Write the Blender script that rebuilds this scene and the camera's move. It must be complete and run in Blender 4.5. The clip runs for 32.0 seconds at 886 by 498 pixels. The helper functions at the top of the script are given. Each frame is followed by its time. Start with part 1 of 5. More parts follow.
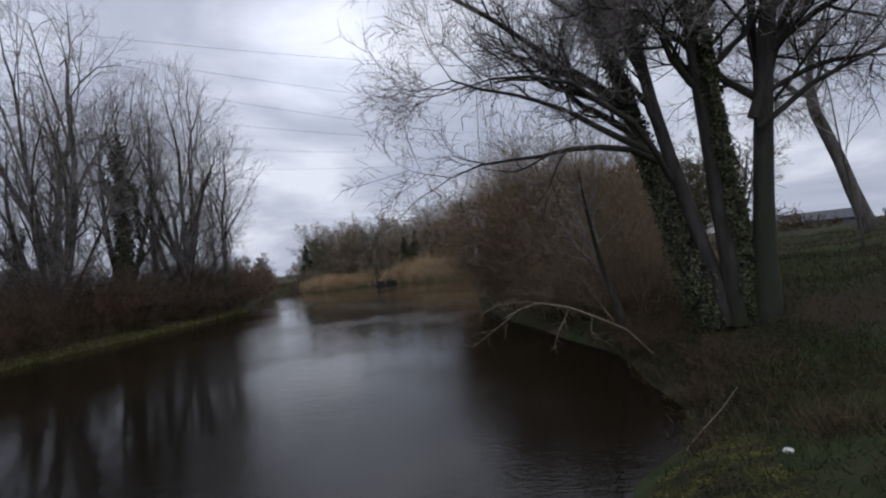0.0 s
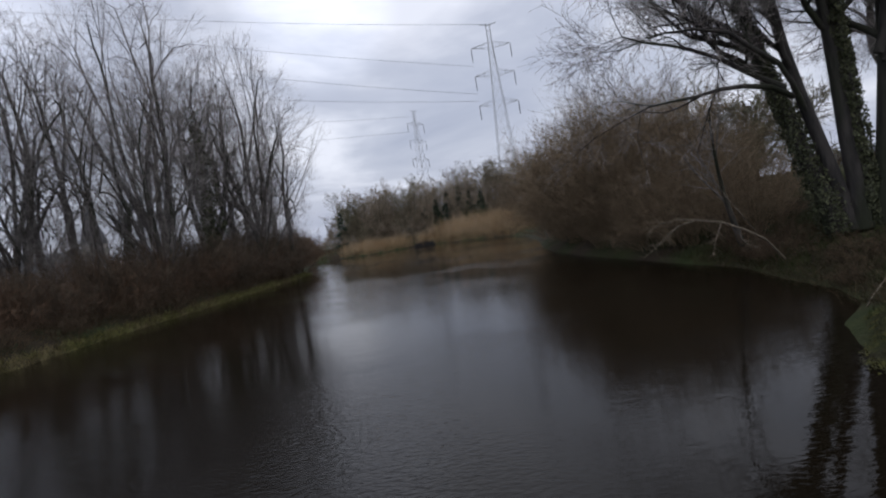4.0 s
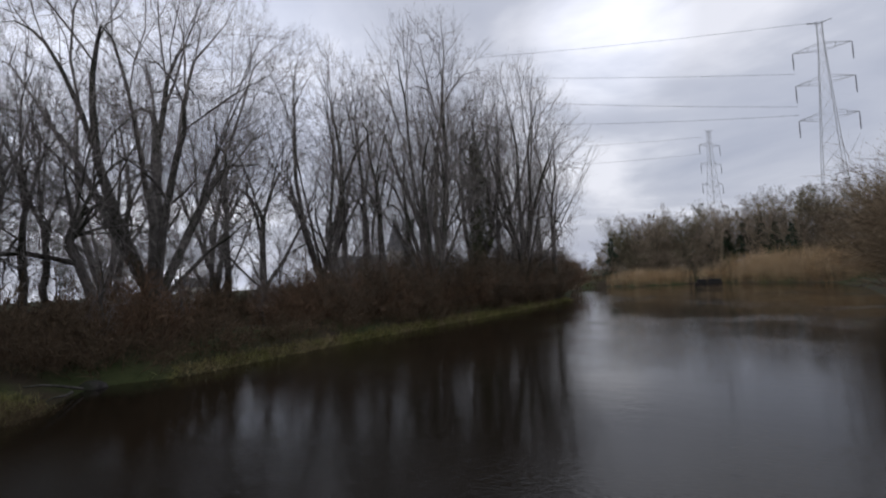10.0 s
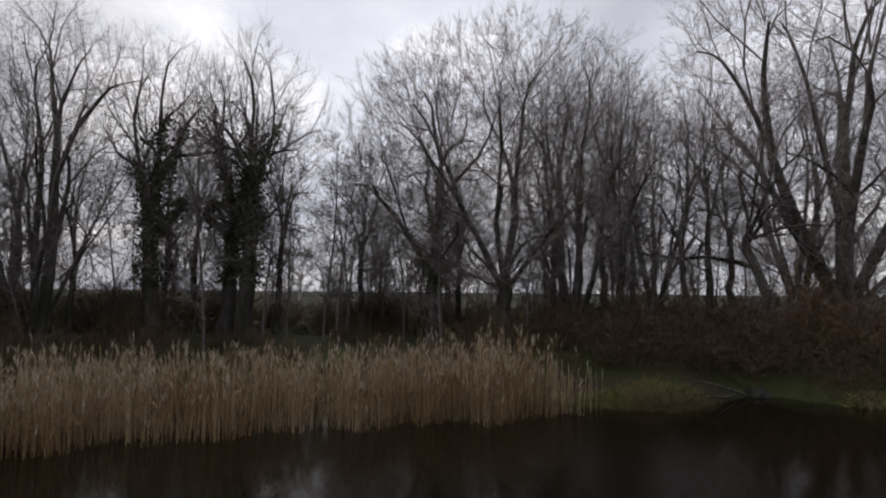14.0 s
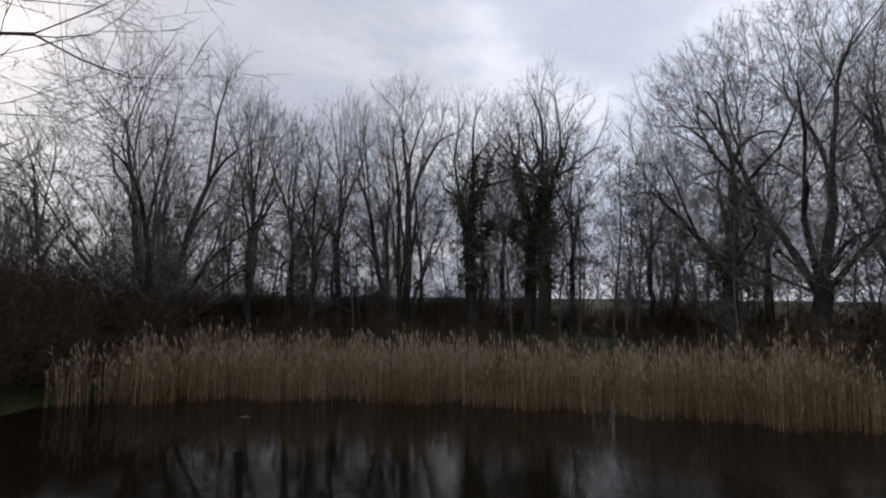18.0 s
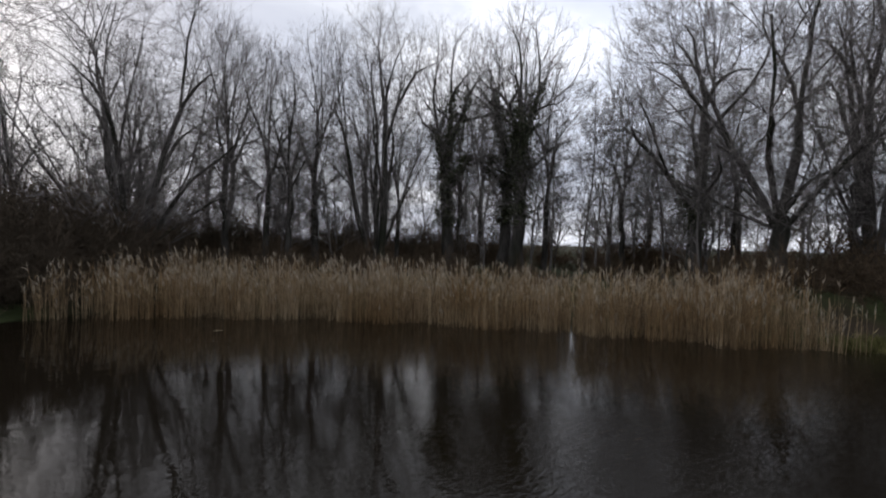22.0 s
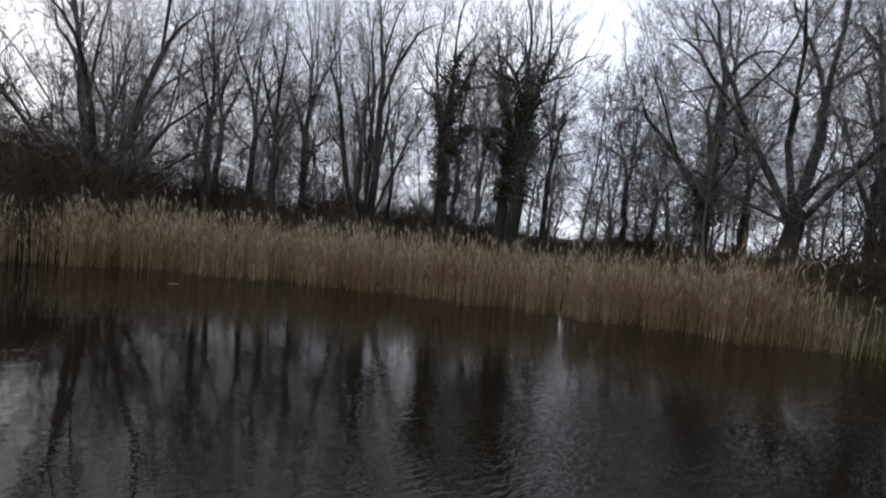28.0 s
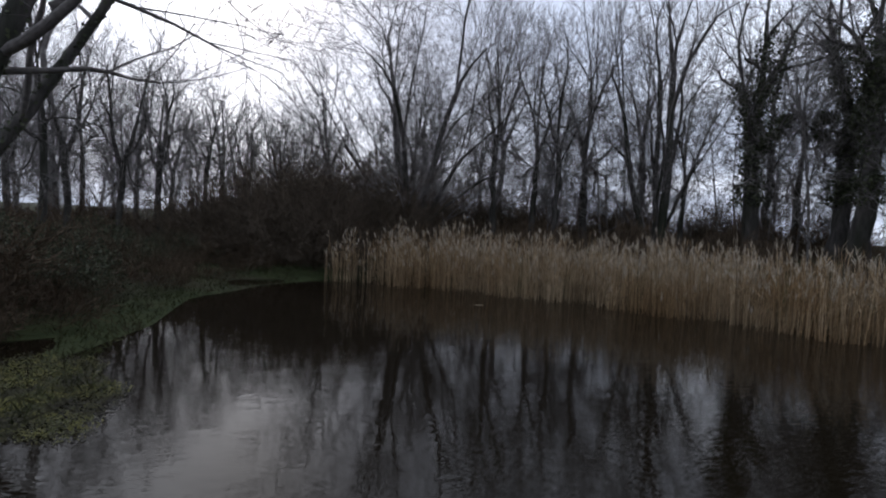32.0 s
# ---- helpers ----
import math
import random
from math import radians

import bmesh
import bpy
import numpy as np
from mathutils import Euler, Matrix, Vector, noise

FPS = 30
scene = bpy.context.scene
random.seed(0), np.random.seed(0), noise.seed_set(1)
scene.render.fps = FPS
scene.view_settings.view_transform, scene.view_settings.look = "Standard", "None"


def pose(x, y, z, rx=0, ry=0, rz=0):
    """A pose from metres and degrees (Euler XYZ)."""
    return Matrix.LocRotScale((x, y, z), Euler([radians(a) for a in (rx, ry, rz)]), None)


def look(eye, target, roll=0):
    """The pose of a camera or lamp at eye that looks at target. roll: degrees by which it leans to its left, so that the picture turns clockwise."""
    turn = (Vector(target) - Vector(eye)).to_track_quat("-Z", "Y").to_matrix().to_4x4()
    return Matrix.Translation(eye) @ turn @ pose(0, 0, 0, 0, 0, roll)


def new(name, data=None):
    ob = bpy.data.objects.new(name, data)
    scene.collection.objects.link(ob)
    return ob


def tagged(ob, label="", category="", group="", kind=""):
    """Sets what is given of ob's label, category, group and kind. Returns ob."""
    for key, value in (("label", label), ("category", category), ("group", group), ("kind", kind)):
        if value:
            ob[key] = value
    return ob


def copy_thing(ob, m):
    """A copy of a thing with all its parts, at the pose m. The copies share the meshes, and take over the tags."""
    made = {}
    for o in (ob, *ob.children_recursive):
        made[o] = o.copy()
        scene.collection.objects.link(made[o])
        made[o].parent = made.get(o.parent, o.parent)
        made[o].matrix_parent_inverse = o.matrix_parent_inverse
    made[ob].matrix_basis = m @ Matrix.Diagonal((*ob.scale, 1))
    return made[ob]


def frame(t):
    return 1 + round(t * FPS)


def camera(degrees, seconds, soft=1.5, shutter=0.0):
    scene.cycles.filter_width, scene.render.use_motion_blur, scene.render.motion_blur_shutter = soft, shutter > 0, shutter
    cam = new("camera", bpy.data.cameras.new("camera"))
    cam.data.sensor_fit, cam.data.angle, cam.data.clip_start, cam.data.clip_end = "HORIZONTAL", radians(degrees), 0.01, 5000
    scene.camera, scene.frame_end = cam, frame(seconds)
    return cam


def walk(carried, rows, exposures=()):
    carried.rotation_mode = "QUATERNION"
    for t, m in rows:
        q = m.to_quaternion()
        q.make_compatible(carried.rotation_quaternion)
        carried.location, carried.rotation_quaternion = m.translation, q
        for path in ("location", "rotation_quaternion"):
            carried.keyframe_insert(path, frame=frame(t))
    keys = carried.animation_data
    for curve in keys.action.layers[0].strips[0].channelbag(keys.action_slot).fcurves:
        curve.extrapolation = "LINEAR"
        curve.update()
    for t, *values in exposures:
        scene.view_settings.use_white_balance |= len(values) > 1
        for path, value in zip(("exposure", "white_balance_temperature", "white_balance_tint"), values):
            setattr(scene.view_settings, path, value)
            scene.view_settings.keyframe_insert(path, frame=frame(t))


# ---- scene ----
cam = camera(81.9, 32.0, soft=2.1, shutter=0.14)
PATH = [
    (0.0, (0.001, -0.000, 2.531), (-0.482, 9.986, 2.745), -5.78),
    (0.5, (0.116, 0.212, 2.452), (0.063, 10.212, 2.344), -3.77),
    (1.0, (0.057, 0.130, 2.359), (0.039, 10.108, 1.698), 3.36),
    (1.5, (-0.345, -0.137, 2.336), (-0.429, 9.837, 1.614), 0.93),
    (2.0, (-0.904, -0.494, 2.335), (-1.336, 9.481, 1.777), 0.10),
    (2.5, (-1.690, -0.903, 2.367), (-1.990, 9.090, 2.133), 1.91),
    (3.0, (-2.823, -1.453, 2.272), (-3.078, 8.543, 2.146), -7.24),
    (3.5, (-3.560, -2.292, 2.308), (-4.294, 7.671, 1.863), -9.16),
    (5.5, (-3.226, -1.997, 2.288), (-3.559, 7.987, 1.841), -6.12),
    (6.0, (-3.372, -1.988, 2.078), (-3.573, 7.984, 1.358), -3.80),
    (6.5, (-3.363, -2.195, 2.277), (-3.680, 7.766, 1.449), -6.45),
    (7.0, (-3.477, -2.288, 2.302), (-3.843, 7.705, 2.260), -3.70),
    (7.5, (-3.525, -2.193, 2.290), (-4.338, 7.758, 1.717), -7.30),
    (8.0, (-3.690, -2.026, 2.258), (-4.738, 7.869, 1.265), -8.08),
    (8.5, (-3.581, -1.403, 2.335), (-6.704, 8.008, 1.038), -6.67),
    (9.0, (-3.721, -1.123, 2.313), (-8.936, 7.245, 0.645), -7.33),
    (9.5, (-3.784, -0.195, 2.301), (-9.517, 7.979, 2.868), -6.00),
    (10.0, (-3.683, -0.128, 2.351), (-9.198, 8.193, 2.928), -3.26),
    (10.5, (-3.669, -0.092, 2.432), (-9.029, 8.350, 2.458), -4.89),
    (11.0, (-3.776, -0.064, 2.374), (-9.355, 8.220, 1.877), -4.83),
    (11.5, (-3.943, 0.335, 2.348), (-10.242, 8.102, 2.291), -3.50),
    (12.0, (-4.074, 0.852, 2.433), (-11.994, 6.958, 2.467), -5.80),
    (12.5, (-3.908, 0.954, 2.494), (-12.283, 6.398, 2.970), -5.63),
    (13.0, (-4.150, 0.974, 2.642), (-14.130, 1.515, 2.317), -3.99),
    (13.5, (-4.011, 1.135, 2.535), (-13.738, -0.936, 3.581), -0.05),
    (14.0, (-3.995, 1.323, 2.590), (-13.669, -1.065, 3.433), 0.52),
    (14.5, (-3.893, 1.738, 2.605), (-13.023, -2.273, 3.348), 0.24),
    (15.0, (-3.867, 1.618, 2.604), (-12.454, -3.474, 3.178), -1.99),
    (15.5, (-3.522, 2.074, 2.529), (-10.802, -4.742, 3.261), 0.59),
    (17.5, (-2.723, 2.487, 2.426), (-9.706, -4.671, 2.333), 4.26),
    (18.0, (-2.598, 2.475, 2.468), (-9.457, -4.742, 3.405), 0.60),
    (18.5, (-2.467, 2.624, 2.483), (-9.492, -4.492, 2.596), 2.07),
    (19.0, (-2.342, 2.832, 2.572), (-9.232, -4.411, 2.294), -0.48),
    (19.5, (-2.410, 2.768, 2.477), (-9.490, -4.292, 2.661), 0.83),
    (20.0, (-2.460, 2.815, 2.460), (-9.564, -4.216, 2.769), 2.90),
    (20.5, (-2.430, 2.883, 2.312), (-9.618, -4.069, 2.235), 1.72),
    (21.0, (-2.566, 3.004, 2.201), (-9.701, -4.002, 2.120), 4.64),
    (21.5, (-2.687, 3.054, 2.088), (-9.827, -3.946, 2.146), 4.67),
    (22.0, (-2.730, 3.063, 2.007), (-9.793, -4.015, 1.880), 1.53),
    (22.5, (-2.853, 3.059, 1.879), (-10.123, -3.804, 1.697), 2.60),
    (23.0, (-2.938, 3.079, 1.714), (-9.892, -4.107, 1.660), 2.08),
    (23.5, (-2.992, 3.089, 1.605), (-9.881, -4.156, 1.407), 0.51),
    (24.0, (-3.031, 3.123, 1.572), (-9.983, -4.040, 0.960), 2.71),
    (24.5, (-3.102, 3.032, 1.548), (-9.969, -4.225, 1.119), 0.32),
    (25.0, (-3.235, 2.913, 1.541), (-10.170, -4.291, 1.462), -1.91),
    (25.5, (-3.278, 2.907, 1.570), (-10.338, -4.163, 1.137), 3.38),
    (27.5, (-3.615, 2.696, 1.647), (-10.609, -4.448, 1.415), 6.08),
    (28.0, (-3.715, 2.641, 1.618), (-10.774, -4.429, 1.192), 5.63),
    (28.5, (-3.822, 2.501, 1.686), (-10.665, -4.785, 1.381), 5.45),
    (29.0, (-3.932, 2.303, 1.635), (-10.509, -5.227, 1.480), 5.84),
    (29.5, (-3.978, 2.046, 1.597), (-10.165, -5.806, 1.347), 2.43),
    (30.0, (-3.972, 1.929, 1.611), (-9.652, -6.297, 1.334), 3.57),
    (30.5, (-3.963, 1.821, 1.608), (-8.655, -6.999, 1.187), 4.93),
    (31.0, (-3.841, 1.748, 1.602), (-7.716, -7.459, 1.148), 3.09),
    (31.5, (-3.554, 1.718, 1.582), (-6.184, -7.923, 1.228), 2.82),
    (32.0, (-3.470, 1.700, 1.620), (-6.204, -7.906, 1.121), 2.91),
]
EXPOSURES = [(0.0, 0.03, 6090, 12), (2.0, 0.14, 6140, 12), (6.0, 0.14, 6190, 12), (7.0, 0.2, 6240, 12), (8.0, 0.18, 6290, 12), (9.0, 0.2, 6420, 12), (10.5, 0.05, 6320, 12), (12.0, 0.1, 6520, 12), (13.0, 0.12, 6920, 12), (14.0, -0.02, 6820, 12), (15.5, -0.1, 6620, 10), (18.0, -0.24, 6370, 10), (20.0, -0.14, 6420, 10), (21.0, -0.04, 6370, 10), (23.0, 0.32, 6520, 10), (25.0, 0.42, 6420, 10), (28.0, 0.47, 6270, 10), (30.0, 0.4, 6120, 10), (32.0, 0.2, 5870, 10)]
walk(cam, [(t, look(eye, target, roll)) for t, eye, target, roll in PATH],
     exposures=EXPOSURES)

# ---- world, sun ----
world = bpy.data.worlds.new("overcast")
scene.world = world
world.use_nodes = True
wn, wl = world.node_tree.nodes, world.node_tree.links
wn.clear()
SUN_ELEV, SUN_AZ = radians(28), radians(185)      # height, and turn to the left of +y


def wnode(kind, **inputs):
    n = wn.new(kind)
    for k, v in inputs.items():
        n.inputs[k].default_value = v
    return n


sky = wn.new("ShaderNodeTexSky")
sky.sky_type, sky.sun_disc = "NISHITA", False
sky.sun_elevation, sky.sun_rotation = SUN_ELEV, -SUN_AZ
sky.air_density, sky.dust_density = 1.5, 4.0
coord = wn.new("ShaderNodeTexCoord")
sep = wn.new("ShaderNodeSeparateXYZ")
wl.new(coord.outputs["Generated"], sep.inputs[0])
lift = wn.new("ShaderNodeMath")
lift.operation = "ADD"
lift.inputs[1].default_value = 0.22
absz = wn.new("ShaderNodeMath")
absz.operation = "ABSOLUTE"
wl.new(sep.outputs[2], absz.inputs[0])
wl.new(absz.outputs[0], lift.inputs[0])
flat = wn.new("ShaderNodeVectorMath")
flat.operation = "DIVIDE"
comb = wn.new("ShaderNodeCombineXYZ")
for k in range(3):
    wl.new(lift.outputs[0], comb.inputs[k])
wl.new(coord.outputs["Generated"], flat.inputs[0])
wl.new(comb.outputs[0], flat.inputs[1])
big = wnode("ShaderNodeTexNoise", Scale=1.15, Detail=7.0, Roughness=0.55, Distortion=0.35)
wl.new(flat.outputs[0], big.inputs["Vector"])
ramp = wn.new("ShaderNodeValToRGB")
cr = ramp.color_ramp
cr.elements[0].position, cr.elements[0].color = 0.33, (0.44, 0.47, 0.565, 1)
cr.elements[1].position, cr.elements[1].color = 0.69, (0.86, 0.87, 0.925, 1)
mid = cr.elements.new(0.52)
mid.color = (0.56, 0.585, 0.665, 1)
wl.new(big.outputs["Fac"], ramp.inputs[0])
mixer = wn.new("ShaderNodeMix")
mixer.data_type = "RGBA"
mixer.inputs[0].default_value = 0.90
skyscale = wn.new("ShaderNodeVectorMath")
skyscale.operation = "SCALE"
skyscale.inputs["Scale"].default_value = 0.07
wl.new(sky.outputs[0], skyscale.inputs[0])
wl.new(skyscale.outputs[0], mixer.inputs[6])
wl.new(ramp.outputs[0], mixer.inputs[7])
# the cloud cover is brighter and warmer round the hidden sun
sundir = Vector((-math.sin(SUN_AZ) * math.cos(SUN_ELEV), math.cos(SUN_AZ) * math.cos(SUN_ELEV), math.sin(SUN_ELEV)))
dot = wn.new("ShaderNodeVectorMath")
dot.operation = "DOT_PRODUCT"
dot.inputs[1].default_value = sundir
norm = wn.new("ShaderNodeVectorMath")
norm.operation = "NORMALIZE"
wl.new(coord.outputs["Generated"], norm.inputs[0])
wl.new(norm.outputs[0], dot.inputs[0])
glow = wn.new("ShaderNodeMapRange")
glow.interpolation_type = "SMOOTHSTEP"
for k, val in ((1, -0.4), (2, 1.0), (3, 0.97), (4, 1.28)):
    glow.inputs[k].default_value = val
wl.new(dot.outputs["Value"], glow.inputs[0])
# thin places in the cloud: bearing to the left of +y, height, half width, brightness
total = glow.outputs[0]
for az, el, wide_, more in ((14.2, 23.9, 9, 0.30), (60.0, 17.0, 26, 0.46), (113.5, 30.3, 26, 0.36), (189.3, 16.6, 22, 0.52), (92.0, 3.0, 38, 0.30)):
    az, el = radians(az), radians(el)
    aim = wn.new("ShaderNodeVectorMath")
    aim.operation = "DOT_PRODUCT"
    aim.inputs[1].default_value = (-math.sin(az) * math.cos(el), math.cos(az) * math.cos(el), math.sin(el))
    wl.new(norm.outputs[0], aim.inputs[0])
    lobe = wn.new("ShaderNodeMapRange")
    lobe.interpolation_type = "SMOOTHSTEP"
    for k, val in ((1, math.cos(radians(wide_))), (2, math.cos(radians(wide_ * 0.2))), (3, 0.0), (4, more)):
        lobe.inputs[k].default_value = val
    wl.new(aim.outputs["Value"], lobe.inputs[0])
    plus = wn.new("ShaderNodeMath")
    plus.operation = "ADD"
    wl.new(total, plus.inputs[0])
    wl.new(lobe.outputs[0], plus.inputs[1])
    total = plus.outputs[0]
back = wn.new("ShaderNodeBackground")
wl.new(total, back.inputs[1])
wout = wn.new("ShaderNodeOutputWorld")
wl.new(mixer.outputs[2], back.inputs[0])
wl.new(back.outputs[0], wout.inputs[0])

sun = new("sun", bpy.data.lights.new("sun", "SUN"))
sun.data.energy, sun.data.angle, sun.data.color = 0.5, radians(150), (1.0, 0.95, 0.88)
sun.matrix_basis = look((0, 0, 60), (math.sin(SUN_AZ) * 60, -math.cos(SUN_AZ) * 60, 60 - 60 * math.tan(SUN_ELEV)))


# ---- materials ----
def material(name, colour, colour2, rough=0.9, scale=6.0, island=0.0, bump=0.3, bump_scale=40.0, third=None, coarse=0.7, spec=0.2, stretch=(1, 1, 1)):
    """Two colours mixed by fine grain, a third by coarse patches; island: how far loose pieces differ in brightness."""
    m = bpy.data.materials.new(name)
    m.use_nodes = True
    n, l = m.node_tree.nodes, m.node_tree.links
    b = n["Principled BSDF"]
    b.inputs["Roughness"].default_value = rough
    b.inputs["Specular IOR Level"].default_value = spec
    tc = n.new("ShaderNodeTexCoord")
    mp = n.new("ShaderNodeMapping")
    mp.inputs["Scale"].default_value = stretch
    l.new(tc.outputs["Object"], mp.inputs[0])
    fine = n.new("ShaderNodeTexNoise")
    fine.inputs["Scale"].default_value, fine.inputs["Detail"].default_value = scale, 6
    l.new(mp.outputs[0], fine.inputs["Vector"])
    ramp1 = n.new("ShaderNodeValToRGB")
    ramp1.color_ramp.elements[0].position, ramp1.color_ramp.elements[1].position = 0.35, 0.65
    ramp1.color_ramp.elements[0].color, ramp1.color_ramp.elements[1].color = (*colour, 1), (*colour2, 1)
    l.new(fine.outputs["Fac"], ramp1.inputs[0])
    out = ramp1.outputs[0]
    if third:
        wide = n.new("ShaderNodeTexNoise")
        wide.inputs["Scale"].default_value, wide.inputs["Detail"].default_value = coarse, 4
        l.new(mp.outputs[0], wide.inputs["Vector"])
        r2 = n.new("ShaderNodeValToRGB")
        r2.color_ramp.elements[0].position, r2.color_ramp.elements[1].position = 0.45, 0.62
        l.new(wide.outputs["Fac"], r2.inputs[0])
        mx = n.new("ShaderNodeMix")
        mx.data_type = "RGBA"
        l.new(r2.outputs[0], mx.inputs[0])
        l.new(out, mx.inputs[6])
        mx.inputs[7].default_value = (*third, 1)
        out = mx.outputs[2]
    if island:
        geo = n.new("ShaderNodeNewGeometry")
        rng_ = n.new("ShaderNodeMapRange")
        rng_.inputs[3].default_value, rng_.inputs[4].default_value = 1 - island, 1 + island
        l.new(geo.outputs["Random Per Island"], rng_.inputs[0])
        sc = n.new("ShaderNodeVectorMath")
        sc.operation = "SCALE"
        l.new(out, sc.inputs[0])
        l.new(rng_.outputs[0], sc.inputs["Scale"])
        out = sc.outputs[0]
    l.new(out, b.inputs["Base Color"])
    if bump:
        rough_n = n.new("ShaderNodeTexNoise")
        rough_n.inputs["Scale"].default_value, rough_n.inputs["Detail"].default_value = bump_scale, 5
        l.new(mp.outputs[0], rough_n.inputs["Vector"])
        bp = n.new("ShaderNodeBump")
        bp.inputs["Strength"].default_value, bp.inputs["Distance"].default_value = bump, 0.03
        l.new(rough_n.outputs["Fac"], bp.inputs["Height"])
        l.new(bp.outputs[0], b.inputs["Normal"])
    return m


BARK = material("bark", (0.058, 0.054, 0.050), (0.115, 0.105, 0.096), 0.95, 9, bump=0.8, bump_scale=30, third=(0.036, 0.039, 0.027), coarse=1.6, stretch=(1, 1, 0.25))
# a darker bark than BARK, for the near tree and the stump
DARK_BARK = material("dark_bark", (0.026, 0.025, 0.025), (0.056, 0.051, 0.048), 0.9, 9, bump=0.9, bump_scale=26, third=(0.030, 0.034, 0.022), coarse=1.4, stretch=(1, 1, 0.22))
PALE_BARK = material("pale_bark", (0.11, 0.10, 0.085), (0.24, 0.22, 0.19), 0.9, 10, bump=0.6, third=(0.07, 0.06, 0.05), coarse=3, stretch=(1, 1, 0.5))
LIMB = material("limb_bark", (0.115, 0.105, 0.099), (0.190, 0.173, 0.162), 0.95, 12, 0.25, bump=0.3)
TWIG = material("twig_bark", (0.180, 0.164, 0.157), (0.280, 0.256, 0.244), 0.95, 8, 0.35, bump=0)
FAR_TWIG = material("far_wood_twig", (0.165, 0.135, 0.100), (0.260, 0.212, 0.158), 0.95, 8, 0.4, bump=0, third=(0.10, 0.095, 0.055), coarse=0.12)
OCHRE_TWIG = material("willow_twig", (0.135, 0.102, 0.066), (0.235, 0.178, 0.115), 0.95, 8, 0.4, bump=0)
RED_TWIG = material("scrub_twig", (0.098, 0.062, 0.040), (0.168, 0.108, 0.068), 0.95, 8, 0.4, bump=0)
DARK_TWIG = material("bramble_twig", (0.066, 0.047, 0.031), (0.120, 0.087, 0.055), 0.95, 8, 0.4, bump=0)
THORN = material("thorn_twig", (0.074, 0.058, 0.041), (0.132, 0.104, 0.075), 0.95, 8, 0.4, bump=0)
DEAD_WOOD = material("dead_wood", (0.120, 0.100, 0.076), (0.22, 0.19, 0.145), 0.9, 14, 0.1, bump=0.4)
IVY = material("ivy_leaf", (0.040, 0.046, 0.024), (0.080, 0.086, 0.048), 0.6, 5, 0.45, bump=0, spec=0.2)
STRAW = material("reed_straw", (0.29, 0.210, 0.122), (0.50, 0.382, 0.242), 0.8, 5, 0.55, bump=0, third=(0.29, 0.19, 0.095), coarse=0.5)
PLUME = material("reed_plume", (0.40, 0.33, 0.24), (0.66, 0.58, 0.46), 0.95, 8, 0.35, bump=0)
GRASS = material("grass_blade", (0.024, 0.036, 0.009), (0.046, 0.060, 0.017), 0.7, 4, 0.4, bump=0, third=(0.056, 0.046, 0.022), coarse=0.9)
PALE_GRASS = material("shore_grass", (0.095, 0.098, 0.030), (0.175, 0.162, 0.060), 0.75, 4, 0.4, bump=0, third=(0.17, 0.14, 0.07), coarse=0.8)
DRY_GRASS = material("dry_grass", (0.055, 0.041, 0.023), (0.120, 0.090, 0.052), 0.85, 6, 0.35, bump=0)
OLIVE_GRASS = material("olive_grass", (0.030, 0.038, 0.012), (0.058, 0.064, 0.023), 0.75, 4, 0.4, bump=0, third=(0.058, 0.046, 0.024), coarse=0.9)
WEED = material("floating_weed", (0.040, 0.044, 0.011), (0.125, 0.118, 0.030), 0.6, 9, 0.75, bump=0, third=(0.034, 0.030, 0.014), coarse=2.2)
GROUND = material("bank_soil", (0.024, 0.034, 0.010), (0.042, 0.050, 0.017), 0.95, 3.5, bump=0.9, bump_scale=14, third=(0.040, 0.030, 0.019), coarse=0.35)
STEEL = material("galvanised_steel", (0.34, 0.35, 0.37), (0.43, 0.44, 0.46), 0.6, 3, bump=0, spec=0.4)
WIRE = material("conductor", (0.13, 0.13, 0.15), (0.17, 0.17, 0.19), 0.6, 3, bump=0)
SLATE = material("slate_roof", (0.07, 0.075, 0.085), (0.11, 0.115, 0.125), 0.7, 3, bump=0.3)
STONE = material("church_stone", (0.20, 0.19, 0.17), (0.30, 0.28, 0.25), 0.9, 2, bump=0.3)
RENDERED = material("house_wall", (0.42, 0.40, 0.36), (0.55, 0.52, 0.47), 0.9, 2, bump=0.2)
BLACK_WOOD = material("tarred_wood", (0.008, 0.008, 0.009), (0.020, 0.019, 0.018), 0.6, 8, bump=0.3)
CONIFER = material("conifer_needles", (0.010, 0.022, 0.012), (0.024, 0.045, 0.022), 0.8, 6, 0.4, bump=0)
PEBBLE = material("white_stone", (0.55, 0.54, 0.5), (0.75, 0.73, 0.7), 0.8, 20, bump=0.3)
GLASS_DARK = material("dark_pane", (0.015, 0.017, 0.02), (0.03, 0.033, 0.04), 0.15, 3, bump=0, spec=0.5)

WATER = bpy.data.materials.new("pond_water")
WATER.use_nodes = True
n_, l_ = WATER.node_tree.nodes, WATER.node_tree.links
pb = n_["Principled BSDF"]
pb.inputs["Base Color"].default_value = (0.010, 0.0075, 0.0045, 1)
pb.inputs["Roughness"].default_value = 0.015
pb.inputs["IOR"].default_value = 1.33
pb.inputs["Specular IOR Level"].default_value = 0.30
wtc = n_.new("ShaderNodeTexCoord")
wmap = n_.new("ShaderNodeMapping")
wmap.inputs["Rotation"].default_value = (0, 0, radians(25))
wmap.inputs["Scale"].default_value = (1.0, 2.2, 1.0)
l_.new(wtc.outputs["Object"], wmap.inputs[0])
rip = n_.new("ShaderNodeTexNoise")
rip.inputs["Scale"].default_value, rip.inputs["Detail"].default_value, rip.inputs["Distortion"].default_value = 8.5, 1.8, 0.6
swell = n_.new("ShaderNodeTexNoise")
